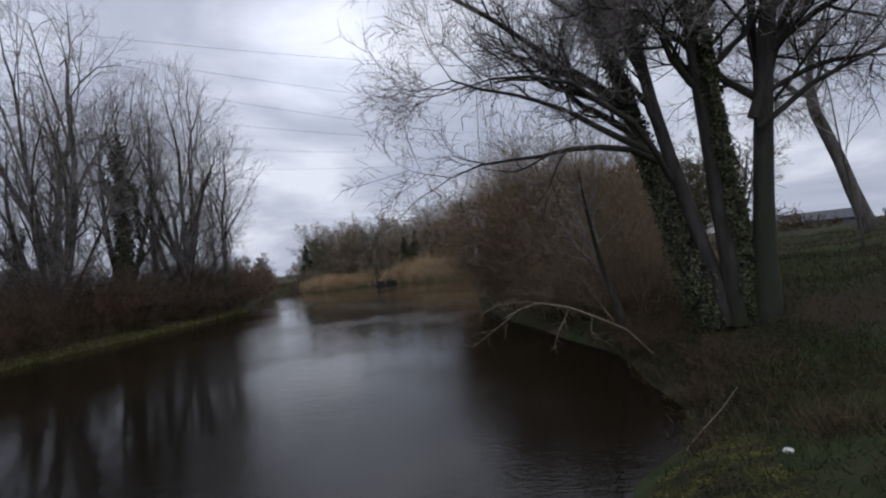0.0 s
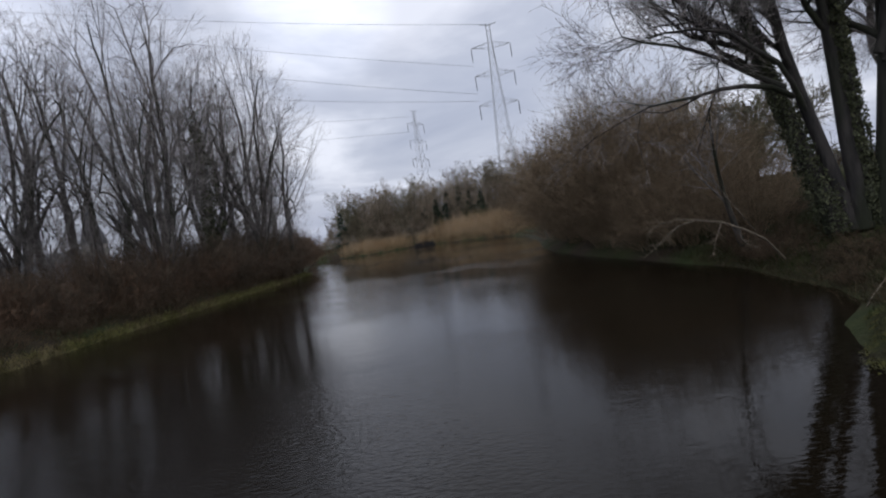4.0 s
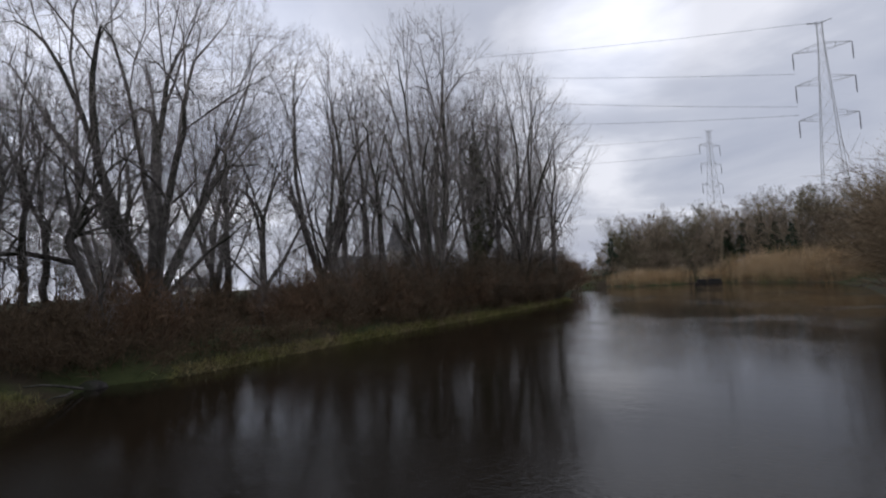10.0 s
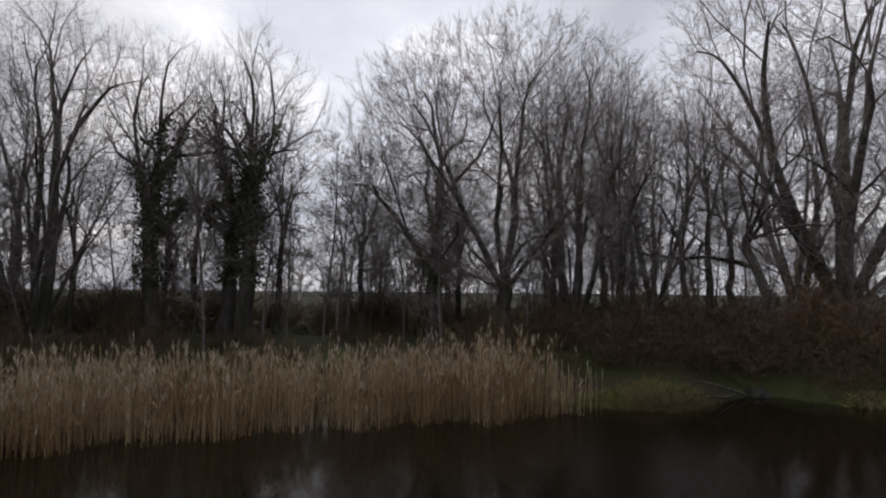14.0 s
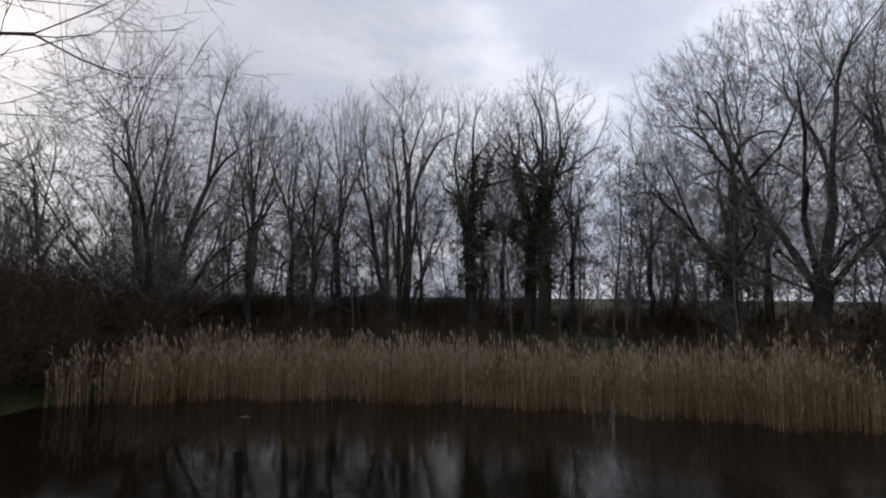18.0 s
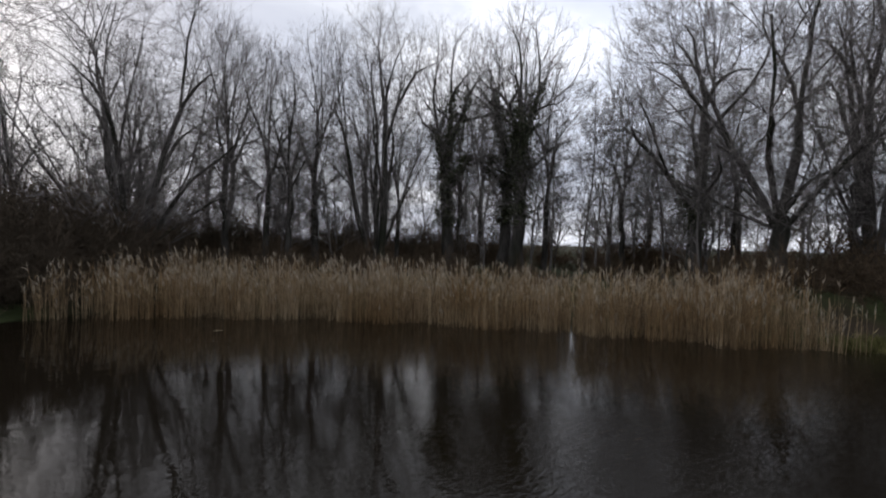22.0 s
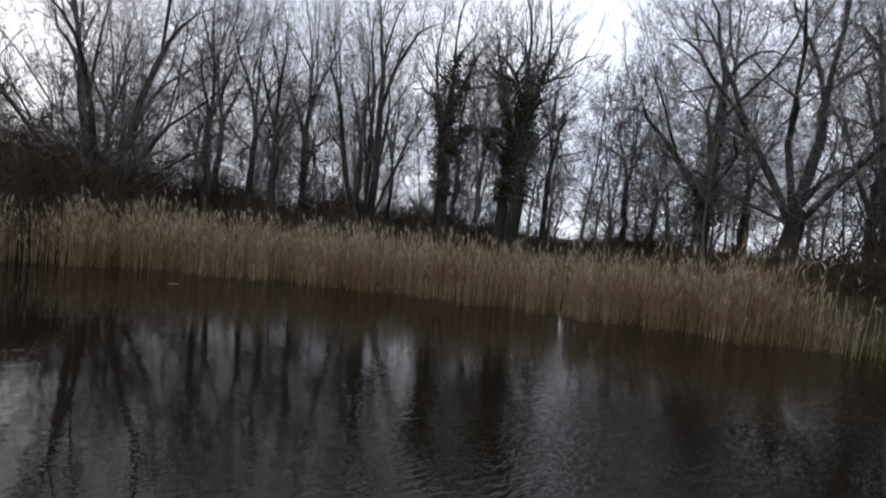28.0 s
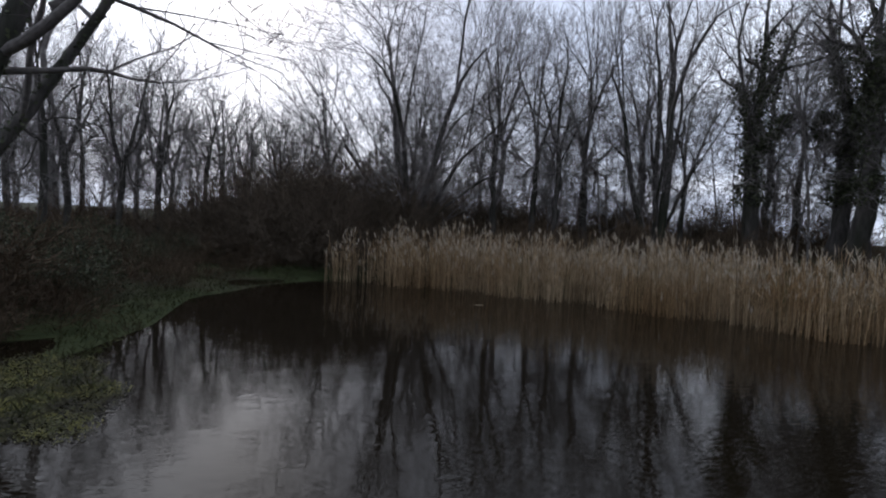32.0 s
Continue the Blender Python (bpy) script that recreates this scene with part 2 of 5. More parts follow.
swell.inputs["Scale"].default_value, swell.inputs["Detail"].default_value = 1.4, 2
gust = n_.new("ShaderNodeTexNoise")
gust.inputs["Scale"].default_value, gust.inputs["Detail"].default_value = 0.16, 3
gramp = n_.new("ShaderNodeMapRange")
gramp.inputs[1].default_value, gramp.inputs[2].default_value, gramp.inputs[3].default_value, gramp.inputs[4].default_value = 0.46, 0.64, 0.22, 1.0
for tex in (rip, swell):
    l_.new(wmap.outputs[0], tex.inputs["Vector"])
l_.new(wtc.outputs["Object"], gust.inputs["Vector"])
l_.new(gust.outputs["Fac"], gramp.inputs[0])
wsep = n_.new("ShaderNodeSeparateXYZ")
l_.new(wtc.outputs["Object"], wsep.inputs[0])
lee = n_.new("ShaderNodeMapRange")          # the south bay lies in the lee of the trees
lee.interpolation_type = "SMOOTHSTEP"
for k, val in ((1, -2.0), (2, 9.0), (3, 0.15), (4, 1.0)):
    lee.inputs[k].default_value = val
across = n_.new("ShaderNodeMath")
across.operation = "SUBTRACT"
l_.new(wsep.outputs[1], across.inputs[0])
l_.new(wsep.outputs[0], across.inputs[1])
l_.new(across.outputs[0], lee.inputs[0])
windy = n_.new("ShaderNodeMath")
windy.operation = "MULTIPLY"
l_.new(gramp.outputs[0], windy.inputs[0])
l_.new(lee.outputs[0], windy.inputs[1])
rm = n_.new("ShaderNodeMath")
rm.operation = "MULTIPLY"
l_.new(rip.outputs["Fac"], rm.inputs[0])
l_.new(windy.outputs[0], rm.inputs[1])
b1 = n_.new("ShaderNodeBump")
b1.inputs["Strength"].default_value, b1.inputs["Distance"].default_value = 1.0, 0.0092
l_.new(rm.outputs[0], b1.inputs["Height"])
b2 = n_.new("ShaderNodeBump")
b2.inputs["Strength"].default_value, b2.inputs["Distance"].default_value = 1.0, 0.0028
l_.new(swell.outputs["Fac"], b2.inputs["Height"])
l_.new(b1.outputs[0], b2.inputs["Normal"])
l_.new(b2.outputs[0], pb.inputs["Normal"])


# ---- mesh helpers ----
def np_mesh(name, verts, faces, smooth=False):
    """A mesh from arrays; faces all have the same number of corners."""
    verts, faces = np.asarray(verts, np.float32).reshape(-1, 3), np.asarray(faces, np.int32)
    me = bpy.data.meshes.new(name)
    k = faces.shape[1]
    me.vertices.add(len(verts))
    me.vertices.foreach_set("co", verts.ravel())
    me.loops.add(faces.size)
    me.loops.foreach_set("vertex_index", faces.ravel())
    me.polygons.add(len(faces))
    me.polygons.foreach_set("loop_start", np.arange(0, faces.size, k, dtype=np.int32))
    me.polygons.foreach_set("loop_total", np.full(len(faces), k, np.int32))
    if smooth:
        me.polygons.foreach_set("use_smooth", np.ones(len(faces), bool))
    me.update(calc_edges=True)
    return me


def link(name, me, mat, parent=None, label=""):
    me.materials.append(mat)
    ob = new(name, me)
    ob.parent = parent
    return tagged(ob, label)


def part(name, bm, mat, parent, label=""):
    me = bpy.data.meshes.new(name)
    bm.to_mesh(me)
    bm.free()
    return link(name, me, mat, parent, label)


def unit(v):
    return v / (np.linalg.norm(v, axis=-1, keepdims=True) + 1e-9)


def tubes(pts, rad, sides):
    """Open tubes along many lines at once: pts N x K x 3, rad N x K."""
    pts, rad = np.asarray(pts, float), np.asarray(rad, float)
    n, k = rad.shape
    d = unit(pts[:, -1] - pts[:, 0])
    ref = np.where(np.abs(d[:, 2:3]) > 0.9, [[1.0, 0.2, 0]], [[0, 0, 1.0]])
    u = unit(np.cross(d, ref))
    v = np.cross(d, u)
    a = np.arange(sides) * 2 * np.pi / sides
    ring = np.cos(a)[None, :, None] * u[:, None] + np.sin(a)[None, :, None] * v[:, None]
    verts = pts[:, :, None] + rad[:, :, None, None] * ring[:, None]
    i = np.arange(n)[:, None, None] * k * sides
    j = np.arange(k - 1)[None, :, None] * sides
    s = np.arange(sides)[None, None]
    s2 = (s + 1) % sides
    f = np.stack([i + j + s, i + j + s2, i + j + sides + s2, i + j + sides + s], -1)
    return verts.reshape(-1, 3), f.reshape(-1, 4)


def ribbons(rng, pts, rad):
    """Thin tapered strips for the finest twigs."""
    n, k = rad.shape
    w = unit(np.cross(pts[:, -1] - pts[:, 0], rng.normal(0, 1, (n, 3))))
    off = w[:, None] * rad[:, :, None]
    v = np.stack([pts - off, pts + off], 2).reshape(-1, 3)
    i = np.arange(n)[:, None] * 2 * k + np.arange(k - 1)[None] * 2
    return v, np.stack([i, i + 1, i + 3, i + 2], -1).reshape(-1, 4)


def merge(pieces):
    vs, fs, off = [], [], 0
    for v, f in pieces:
        vs.append(v)
        fs.append(f + off)
        off += len(v)
    return np.concatenate(vs), np.concatenate(fs)


def grow(rng, p, d, length, r, k, wander, lift_, taper=0.3):
    n = len(p)
    pts = np.zeros((n, k, 3))
    pts[:, 0] = p
    d = unit(d)
    for i in range(1, k):
        d = unit(d + rng.normal(0, wander, (n, 3)) + np.array([0, 0, lift_]))
        pts[:, i] = pts[:, i - 1] + d * (length / (k - 1))[:, None]
    rad = r[:, None] * np.linspace(1, taper, k)[None]
    return pts, rad


def sprout(rng, pts, rad, per, lo, hi, a0, a1, ratio, rr, rmin):
    """Children of branches: where they start, their way, length and thickness. ratio over 3 is metres."""
    n, k = rad.shape
    u = (np.arange(per)[None] + rng.random((n, per))) / per * (hi - lo) + lo
    x = np.clip(u * (k - 1), 0, k - 1.001)
    i = x.astype(int)
    fr = (x - i)[..., None]
    rows = np.arange(n)[:, None]
    p = pts[rows, i] * (1 - fr) + pts[rows, i + 1] * fr
    tang = unit(pts[rows, i + 1] - pts[rows, i])
    r = (rad[rows, i] * (1 - fr[..., 0]) + rad[rows, i + 1] * fr[..., 0])
    perp = unit(np.cross(tang, unit(rng.normal(0, 1, tang.shape))))
    ang = np.radians(rng.uniform(a0, a1, u.shape))[..., None]
    d = np.cos(ang) * tang + np.sin(ang) * perp
    whole = np.linalg.norm(np.diff(pts, axis=1), axis=2).sum(1)[:, None]
    length = np.where(ratio > 3, ratio, ratio * whole) * (1.05 - 0.5 * (u - lo) / max(hi - lo, 0.01)) * rng.uniform(0.7, 1.2, u.shape)
    return p.reshape(-1, 3), d.reshape(-1, 3), length.ravel(), np.maximum(r * rr, rmin).ravel()


def ivy_on(rng, pts, rad, count, size=0.07, shag=0.16, bias=(1.0, 1.35)):
    """Small leaves round the lines given, lumpy and uneven."""
    n, k = rad.shape
    row = rng.integers(0, n, count)
    x = np.clip(rng.beta(bias[0], bias[1], count) * (k - 1), 0, k - 1.001)
    i = x.astype(int)
    fr = (x - i)[:, None]
    p = pts[row, i] * (1 - fr) + pts[row, i + 1] * fr
    r = rad[row, i]
    out = unit(rng.normal(0, 1, (count, 3)) * [1, 1, 0.25])
    lump = 0.5 + 0.5 * np.sin(p[:, 2] * 3.1 + 5 * out[:, 0]) * np.cos(p[:, 2] * 1.7 + 4 * out[:, 1])
    c = p + out * (r + shag * lump * rng.random(count) ** 0.6)[:, None]
    a = unit(rng.normal(0, 1, (count, 3)) + [0, 0, -0.8])
    b = unit(np.cross(a, out + rng.normal(0, 0.4, (count, 3))))
    s = size * rng.uniform(0.6, 1.25, count)[:, None]
    v = np.stack([c - a * s * 0.5, c + b * s * 0.45, c + a * s * 0.6, c - b * s * 0.45], 1)
    return v.reshape(-1, 3), np.arange(count * 4).reshape(-1, 4)


def bare_tree(seed, stems, levels, ivy=0, ivy_stems=None, bark=None, twig=None, limb=None, name="tree", extra=(), ivy_hi=1.0, fat=0.0065, ivy_size=0.07, shag=0.16, sway=0.04):
    """A leafless tree about its base. stems: (offset xy, lean xy per metre, length, radius). levels: dicts of sprout and grow.
    extra: limbs given as lines (points, r0, r1). The last level is the twigs."""
    rng = np.random.default_rng(seed)
    root = new(name)
    st_p = np.array([[s[0][0], s[0][1], -0.25] for s in stems], float)
    st_d = np.array([[s[1][0], s[1][1], 1.0] for s in stems], float)
    pts, rad = grow(rng, st_p, st_d, np.array([s[2] for s in stems], float), np.array([s[3] for s in stems], float), 9, sway, 0.015, 0.13)
    rad[:, 0] *= 1.3
    for q in range(len(stems)):
        v, f = tubes(pts[q:q + 1], rad[q:q + 1], 9)
        link("trunk" if len(stems) == 1 else "stem", np_mesh("trunk", v, f, True), bark or BARK, root)
    cur = [(pts, rad)]
    for line, r0, r1 in extra:
        line = np.array(line, float)
        seg = np.concatenate([[0], np.cumsum(np.linalg.norm(np.diff(line, axis=0), axis=1))])
        at = np.linspace(0, seg[-1], 9)
        res = np.stack([np.interp(at, seg, line[:, c]) for c in range(3)], 1) + rng.normal(0, 0.02, (9, 3))
        cur.append((res[None], np.linspace(r0, r1, 9)[None]))
    limbs = []
    twigs = []
    pts, rad = np.concatenate([c[0] for c in cur]), np.concatenate([c[1] for c in cur])
    ext = cur[1:]
    for q, lv in enumerate(levels):
        use_p, use_r = pts, rad
        if q == 0 and ext and lv.get("stems_only"):
            use_p, use_r = cur[0]
        s = sprout(rng, use_p, use_r, lv["per"], lv.get("lo", 0.25), lv.get("hi", 1.0), lv.get("a0", 25), lv.get("a1", 60), lv.get("ratio", 0.5), lv.get("rr", 0.55), fat * lv.get("thin", 1.0))
        npts, nrad = grow(rng, *s, lv.get("k", 5), lv.get("wander", 0.12), lv.get("lift", 0.05), lv.get("taper", 0.35))
        if q == 0 and lv.get("stems_only"):
            npts, nrad = np.concatenate([npts] + [c[0] if c[0].shape[1] == npts.shape[1] else c[0][:, np.linspace(0, 8, npts.shape[1]).astype(int)] for c in ext]), np.concatenate([nrad] + [c[1][:, np.linspace(0, 8, nrad.shape[1]).astype(int)] for c in ext])
        tub = ribbons(rng, npts, nrad) if lv.get("flat") else tubes(npts, nrad, lv.get("sides", 3))
        if q == 0 and len(levels) > 2:
            side_n = lv.get("sides", 3)
            for b in range(len(npts)):
                v, f = tubes(npts[b:b + 1], nrad[b:b + 1], side_n)
                link("limb", np_mesh("limb", v, f, True), limb or LIMB, root)
        else:
            (limbs if q < len(levels) - 2 else twigs).append(tub)
        pts, rad = npts, nrad
    if limbs:
        v, f = merge(limbs)
        link("branchwork", np_mesh("branchwork", v, f, True), limb or LIMB, root)
    v, f = merge(twigs)
    link("crown", np_mesh("crown", v, f), twig or TWIG, root)
    if ivy:
        p, r = cur[0]
        if ivy_stems is not None:
            p, r = p[ivy_stems], r[ivy_stems]
        cut = max(3, int(9 * ivy_hi))
        v, f = ivy_on(rng, p[:, :cut], r[:, :cut], ivy, ivy_size, shag)
        link("ivy", np_mesh("ivy", v, f), IVY, root, "dark green ivy leaves round the trunk")
    return root


def forked(seed, stems, first, spans, ways=(2, 1), angle=(14, 40), side=(32, 60), lift=0.035, wander=0.10, fat=0.0048, limb_r=0.5, tip=0.75, sway=0.04, last=(2, 3),
           ivy=0, ivy_size=0.15, shag=0.4, ivy_stems=None, ivy_bias=(1.0, 1.35), extra=(), name="tree", bark=None, limb=None, twig=None):
    """A leafless tree whose branches fork and fork again. stems: (offset xy, lean xy per metre, length, radius);
    first: (ends, sides, low, narrow angle, wide angle) of the limbs; spans: length of each order of branches."""
    rng = np.random.default_rng(seed)
    root = new(name)
    st_p = np.array([[s[0][0], s[0][1], -0.25] for s in stems], float)
    st_d = np.array([[s[1][0], s[1][1], 1.0] for s in stems], float)
    pts, rad = grow(rng, st_p, st_d, np.array([s[2] for s in stems], float), np.array([s[3] for s in stems], float), 9, sway, 0.01, tip)
    rad[:, 0] *= 1.45
    rad[:, 1] *= 1.12
    for q in range(len(stems)):
        v, f = tubes(pts[q:q + 1], rad[q:q + 1], 9)
        link("trunk" if len(stems) == 1 else "stem", np_mesh("trunk", v, f, True), bark or BARK, root)
    stem_p, stem_r = pts, rad
    limbs, twigs = [], []
    for q, span in enumerate(spans):
        ends, sides = (first[0], first[1]) if q == 0 else (last if q == len(spans) - 1 else ways)
        n = len(pts)
        tang = unit(pts[:, -1] - pts[:, -2])
        p0, d0, r0, l0 = [], [], [], []
        if ends:
            ref = unit(np.cross(tang, unit(rng.normal(0, 1, (n, 3)))))
            oth = np.cross(tang, ref)
            turn = rng.random(n) * 6.283
            for e in range(ends):
                lo, hi = (first[3], first[4]) if q == 0 else angle
                ang = np.radians(lo + (hi - lo) * ((e * 0.618 + 0.3) % 1) * rng.uniform(0.85, 1.1, n) if q == 0 else rng.uniform(lo, hi, n))[:, None]
                a = (turn + 6.283 * (e + rng.uniform(-0.25, 0.25, n)) / ends)[:, None]
                d0.append(np.cos(ang) * tang + np.sin(ang) * (np.cos(a) * ref + np.sin(a) * oth))
                back = (rng.random(n) * (0.25 if q == 0 else 0.05))[:, None]
                p0.append(pts[:, -1] * (1 - back) + pts[:, -2] * back)
                r0.append(rad[:, -1] * (limb_r if q == 0 else 0.78) * rng.uniform(0.75, 1.1, n))
                l0.append(span * rng.uniform(0.75, 1.2, n))
        if sides:
            p, d, _, r = sprout(rng, pts, rad, sides, first[2] if q == 0 else 0.3, 0.97, side[0], side[1], 1.0, 0.55, fat)
            p0.append(p)
            d0.append(d)
            r0.append(r)
            l0.append(span * rng.uniform(0.5, 1.0, len(p)))
        k = (8, 5, 4, 3, 3, 2, 2)[q + (1 if len(spans) < 6 and q else 0)]
        npts, nrad = grow(rng, np.concatenate(p0), np.concatenate(d0), np.concatenate(l0), np.maximum(np.concatenate(r0), fat * (1 if q < len(spans) - 1 else 0.8)), k, wander, lift, 0.6 if q < len(spans) - 1 else 0.4)
        if q == 0 and extra:
            for line, ra, rb in extra:
                line = np.array(line, float)
                seg = np.concatenate([[0], np.cumsum(np.linalg.norm(np.diff(line, axis=0), axis=1))])
                at = np.linspace(0, seg[-1], k)
                res = np.stack([np.interp(at, seg, line[:, c]) for c in range(3)], 1) + rng.normal(0, 0.02, (k, 3))
                npts, nrad = np.concatenate([npts, res[None]]), np.concatenate([nrad, np.linspace(ra, rb, k)[None]])
        if q == 0:
            for b in range(len(npts)):
                v, f = tubes(npts[b:b + 1], nrad[b:b + 1], 6)
                link("limb", np_mesh("limb", v, f, True), limb or LIMB, root)
        elif q < 3:
            limbs.append(tubes(npts, nrad, 4 if q == 1 else 3))
        else:
            twigs.append(ribbons(rng, npts, nrad))
        pts, rad = npts, nrad
    v, f = merge(limbs)
    link("branchwork", np_mesh("branchwork", v, f, True), limb or LIMB, root)
    v, f = merge(twigs)
    link("crown", np_mesh("crown", v, f), twig or TWIG, root)
    if ivy:
        if ivy_stems is not None:
            stem_p, stem_r = stem_p[ivy_stems], stem_r[ivy_stems]
        v, f = ivy_on(rng, stem_p, stem_r, ivy, ivy_size, shag, ivy_bias)
        link("ivy", np_mesh("ivy", v, f), IVY, root, "dark green ivy leaves round the trunk")
    return root


def profile(n, outline, lump_=0.14, flat=1.0, shell=0.6):
    """Gives points inside a crown: outline is (height, radius) from the bottom up; lump_: how uneven its skin is."""
    zs, rs = np.array([o[0] for o in outline], float), np.array([o[1] for o in outline], float)

    def give(rng):
        z = rng.uniform(zs[0], zs[-1], n * 4)
        rmax = np.interp(z, zs, rs)
        keep = rng.random(n * 4) < (rmax / rs.max()) ** 1.7
        z, rmax = z[keep][:n], rmax[keep][:n]
        a = rng.random(len(z)) * 2 * np.pi
        ph = rng.random(3) * 6.283
        rmax = rmax * (1 + lump_ * (np.sin(3 * a + z * 0.9 + ph[0]) + 0.7 * np.sin(5 * a - z * 1.6 + ph[1])))
        r = rmax * rng.random(len(z)) ** shell
        z = z + 0.25 * lump_ * rs.max() * np.sin(2 * a + r * 1.4 + ph[2])
        return np.stack([r * np.cos(a), r * np.sin(a) * flat, z], 1)
    return give


def resample(chains, k):
    """Lines of any length as arrays of k points, with their radii."""
    out = np.zeros((len(chains), k, 4))
    for q, c in enumerate(chains):
        c = np.array(c)
        at = np.concatenate([[0], np.cumsum(np.linalg.norm(np.diff(c[:, :3], axis=0), axis=1))])
        u = np.linspace(0, at[-1], k)
        for w in range(4):
            out[q, :, w] = np.interp(u, at, c[:, w])
    return out[:, :, :3], out[:, :, 3]


def crowned(seed, fork, trunk_r, attract, steps=(0.06, 0.08, 0.12, 0.3), rest=0.36, inertia=0.7, tip=0.0042, foot=0.0, twigs=3, spray=0.42, up=0.25, bend=0.05,
            twig_r=0.6, fuzz=1, spokes=0, ivy=0, ivy_size=0.09, shag=0.3, ivy_top=7.0, ivy_low=0.0, ivy_wide=0.95, extra=(), name="tree", bark=None, limb=None, twig=None):
    """A leafless tree whose branches part again and again until each reaches its place in the crown; attract gives those places.
    fork: where the trunk parts; steps: how far each order runs before it parts; foot: how wide the stems stand."""
    rng = np.random.default_rng(seed)
    root = new(name)
    goal = attract(rng)
    expo = math.log(trunk_r / tip) / math.log(len(goal))
    chains = []
    fork = np.array(fork, float)
    single = fork[2] > 0.9
    if single:
        u = np.linspace(0, 1, 6)[:, None]
        line = np.array([[0, 0, -0.25]]) * (1 - u) + fork * u + rng.normal(0, 0.05, (6, 3)) * np.array([1, 1, 0]) * u * (1 - u) * 4
        rad = trunk_r * np.array([1.55, 1.2, 1.06, 1.0, 0.97, 0.95])
        v, f = tubes(line[None], rad[None], 10)
        link("trunk", np_mesh("trunk", v, f, True), bark or BARK, root)
        trunk_line = np.concatenate([line, rad[:, None]], 1)
    todo = []
    if spokes:
        ray = unit(goal - fork)
        seeds = [int(rng.integers(len(goal)))]
        while len(seeds) < spokes:
            seeds.append(int(np.argmin((ray @ ray[seeds].T).max(1) + rng.random(len(goal)) * 0.12)))
        belongs = (ray @ ray[seeds].T).argmax(1)
        for q in range(spokes):
            idx = np.flatnonzero(belongs == q)
            if len(idx) < 2:
                continue
            off = np.array([rng.normal(0, foot), rng.normal(0, foot), 0.0]) if foot else np.array([0, 0, -0.25 * fork[2] * rng.random()])
            p = fork + off
            way = unit(goal[idx].mean(0) - p)
            r = tip * len(idx) ** expo
            begin = [(p[0], p[1], -0.25, r * 1.3), (*p, r * 1.1)] if foot else [(*p, r * 1.15)]
            chains.append(begin)
            todo.append((idx, p, unit(way + np.array([0, 0, 0.15])), len(steps), begin, inertia))
    else:
        start = [(*fork, trunk_r * 0.9)]
        chains.append(start)
        todo.append((np.arange(len(goal)), fork, np.array([0, 0, 1.0]), 0, start, inertia))
    while todo:
        idx, p, d, level, chain, keep_on = todo.pop()
        if len(idx) == 1:
            chain.append((*goal[idx[0]], tip * 0.6))
            continue
        c = goal[idx].mean(0)
        to = c - p
        span = float(np.linalg.norm(to)) + 1e-6
        f = steps[level] if level < len(steps) else rest * rng.uniform(0.75, 1.25)
        nd = d * keep_on + to / span
        nd = nd / np.linalg.norm(nd)
        q = p + nd * span * f + rng.normal(0, bend, 3) * span * f
        chain.append((*q, tip * len(idx) ** expo))
        rel = goal[idx] - c
        rel = rel - np.outer(rel @ nd, nd) * 0.35
        ax = rng.normal(0, 1, 3)
        for _ in (0, 1):
            ax = rel.T @ (rel @ ax)
            ax = ax / (np.linalg.norm(ax) + 1e-9)
        side = rel @ ax
        cut = np.quantile(side, rng.choice((rng.uniform(0.22, 0.46), rng.uniform(0.54, 0.78))))
        one, two = idx[side < cut], idx[side >= cut]
        if not len(one) or not len(two):
            one, two = idx[:len(idx) // 2], idx[len(idx) // 2:]
        if len(one) < len(two):
            one, two = two, one
        todo.append((one, q, nd, level + 1, chain, inertia))
        if foot and level < len(steps) - 1:
            off = np.array([rng.normal(0, foot), rng.normal(0, foot), 0.0])
            fresh = [(*(np.array([p[0], p[1], -0.25]) + off), tip * len(two) ** expo * 1.25), (*(q + off), tip * len(two) ** expo)]
            todo.append((two, q + off, nd, level + 1, fresh, inertia))
        else:
            fresh = [(*q, tip * len(two) ** expo)]
            todo.append((two, q, nd, level + 1, fresh, inertia * 0.3))
        chains.append(fresh)
    if foot and not spokes:
        chains[0].insert(0, (0, 0, -0.25, trunk_r))
    for line, ra, rb in extra:
        chains.append([(*pt, ra + (rb - ra) * k / (len(line) - 1)) for k, pt in enumerate(line)])
    chains = [c for c in chains if len(c) > 1]
    heavy = sorted(chains, key=lambda c: -c[0][3])[:14] + chains[len(chains) - len(extra):]
    rest_ = [c for c in chains if not any(c is h for h in heavy)]
    for c in heavy:
        k = max(5, min(14, len(c) + 2))
        pts, rad = resample([c], k)
        v, f = tubes(pts, rad, 7)
        link("stem" if foot else "limb", np_mesh("limb", v, f, True), limb or bark or BARK, root)
    mid_ = [c for c in rest_ if c[0][3] > tip * 2.2]
    fine = [c for c in rest_ if c[0][3] <= tip * 2.2]
    pm, rm_ = resample(mid_, 5)
    v, f = tubes(pm, rm_, 3)
    link("branchwork", np_mesh("branchwork", v, f, True), limb or LIMB, root)
    pf, rf = resample(fine, 3)
    ends, er = resample([c[-2:] for c in chains], 3)
    parts_ = [ribbons(rng, pf, np.maximum(rf, tip * 0.7))]
    src = np.concatenate([pf, ends]), np.concatenate([rf, er])
    sp_ = sprout(rng, *src, twigs, 0.15, 1.0, 18, 55, 3.5, 0.7, tip * twig_r)
    way = unit(unit(sp_[1]) + np.array([0, 0, up]))
    tp, tr = grow(rng, sp_[0], way, spray * rng.uniform(0.5, 1.25, len(way)), sp_[3], 2 if not fuzz else 3, 0.13, up * 0.3, 0.5)
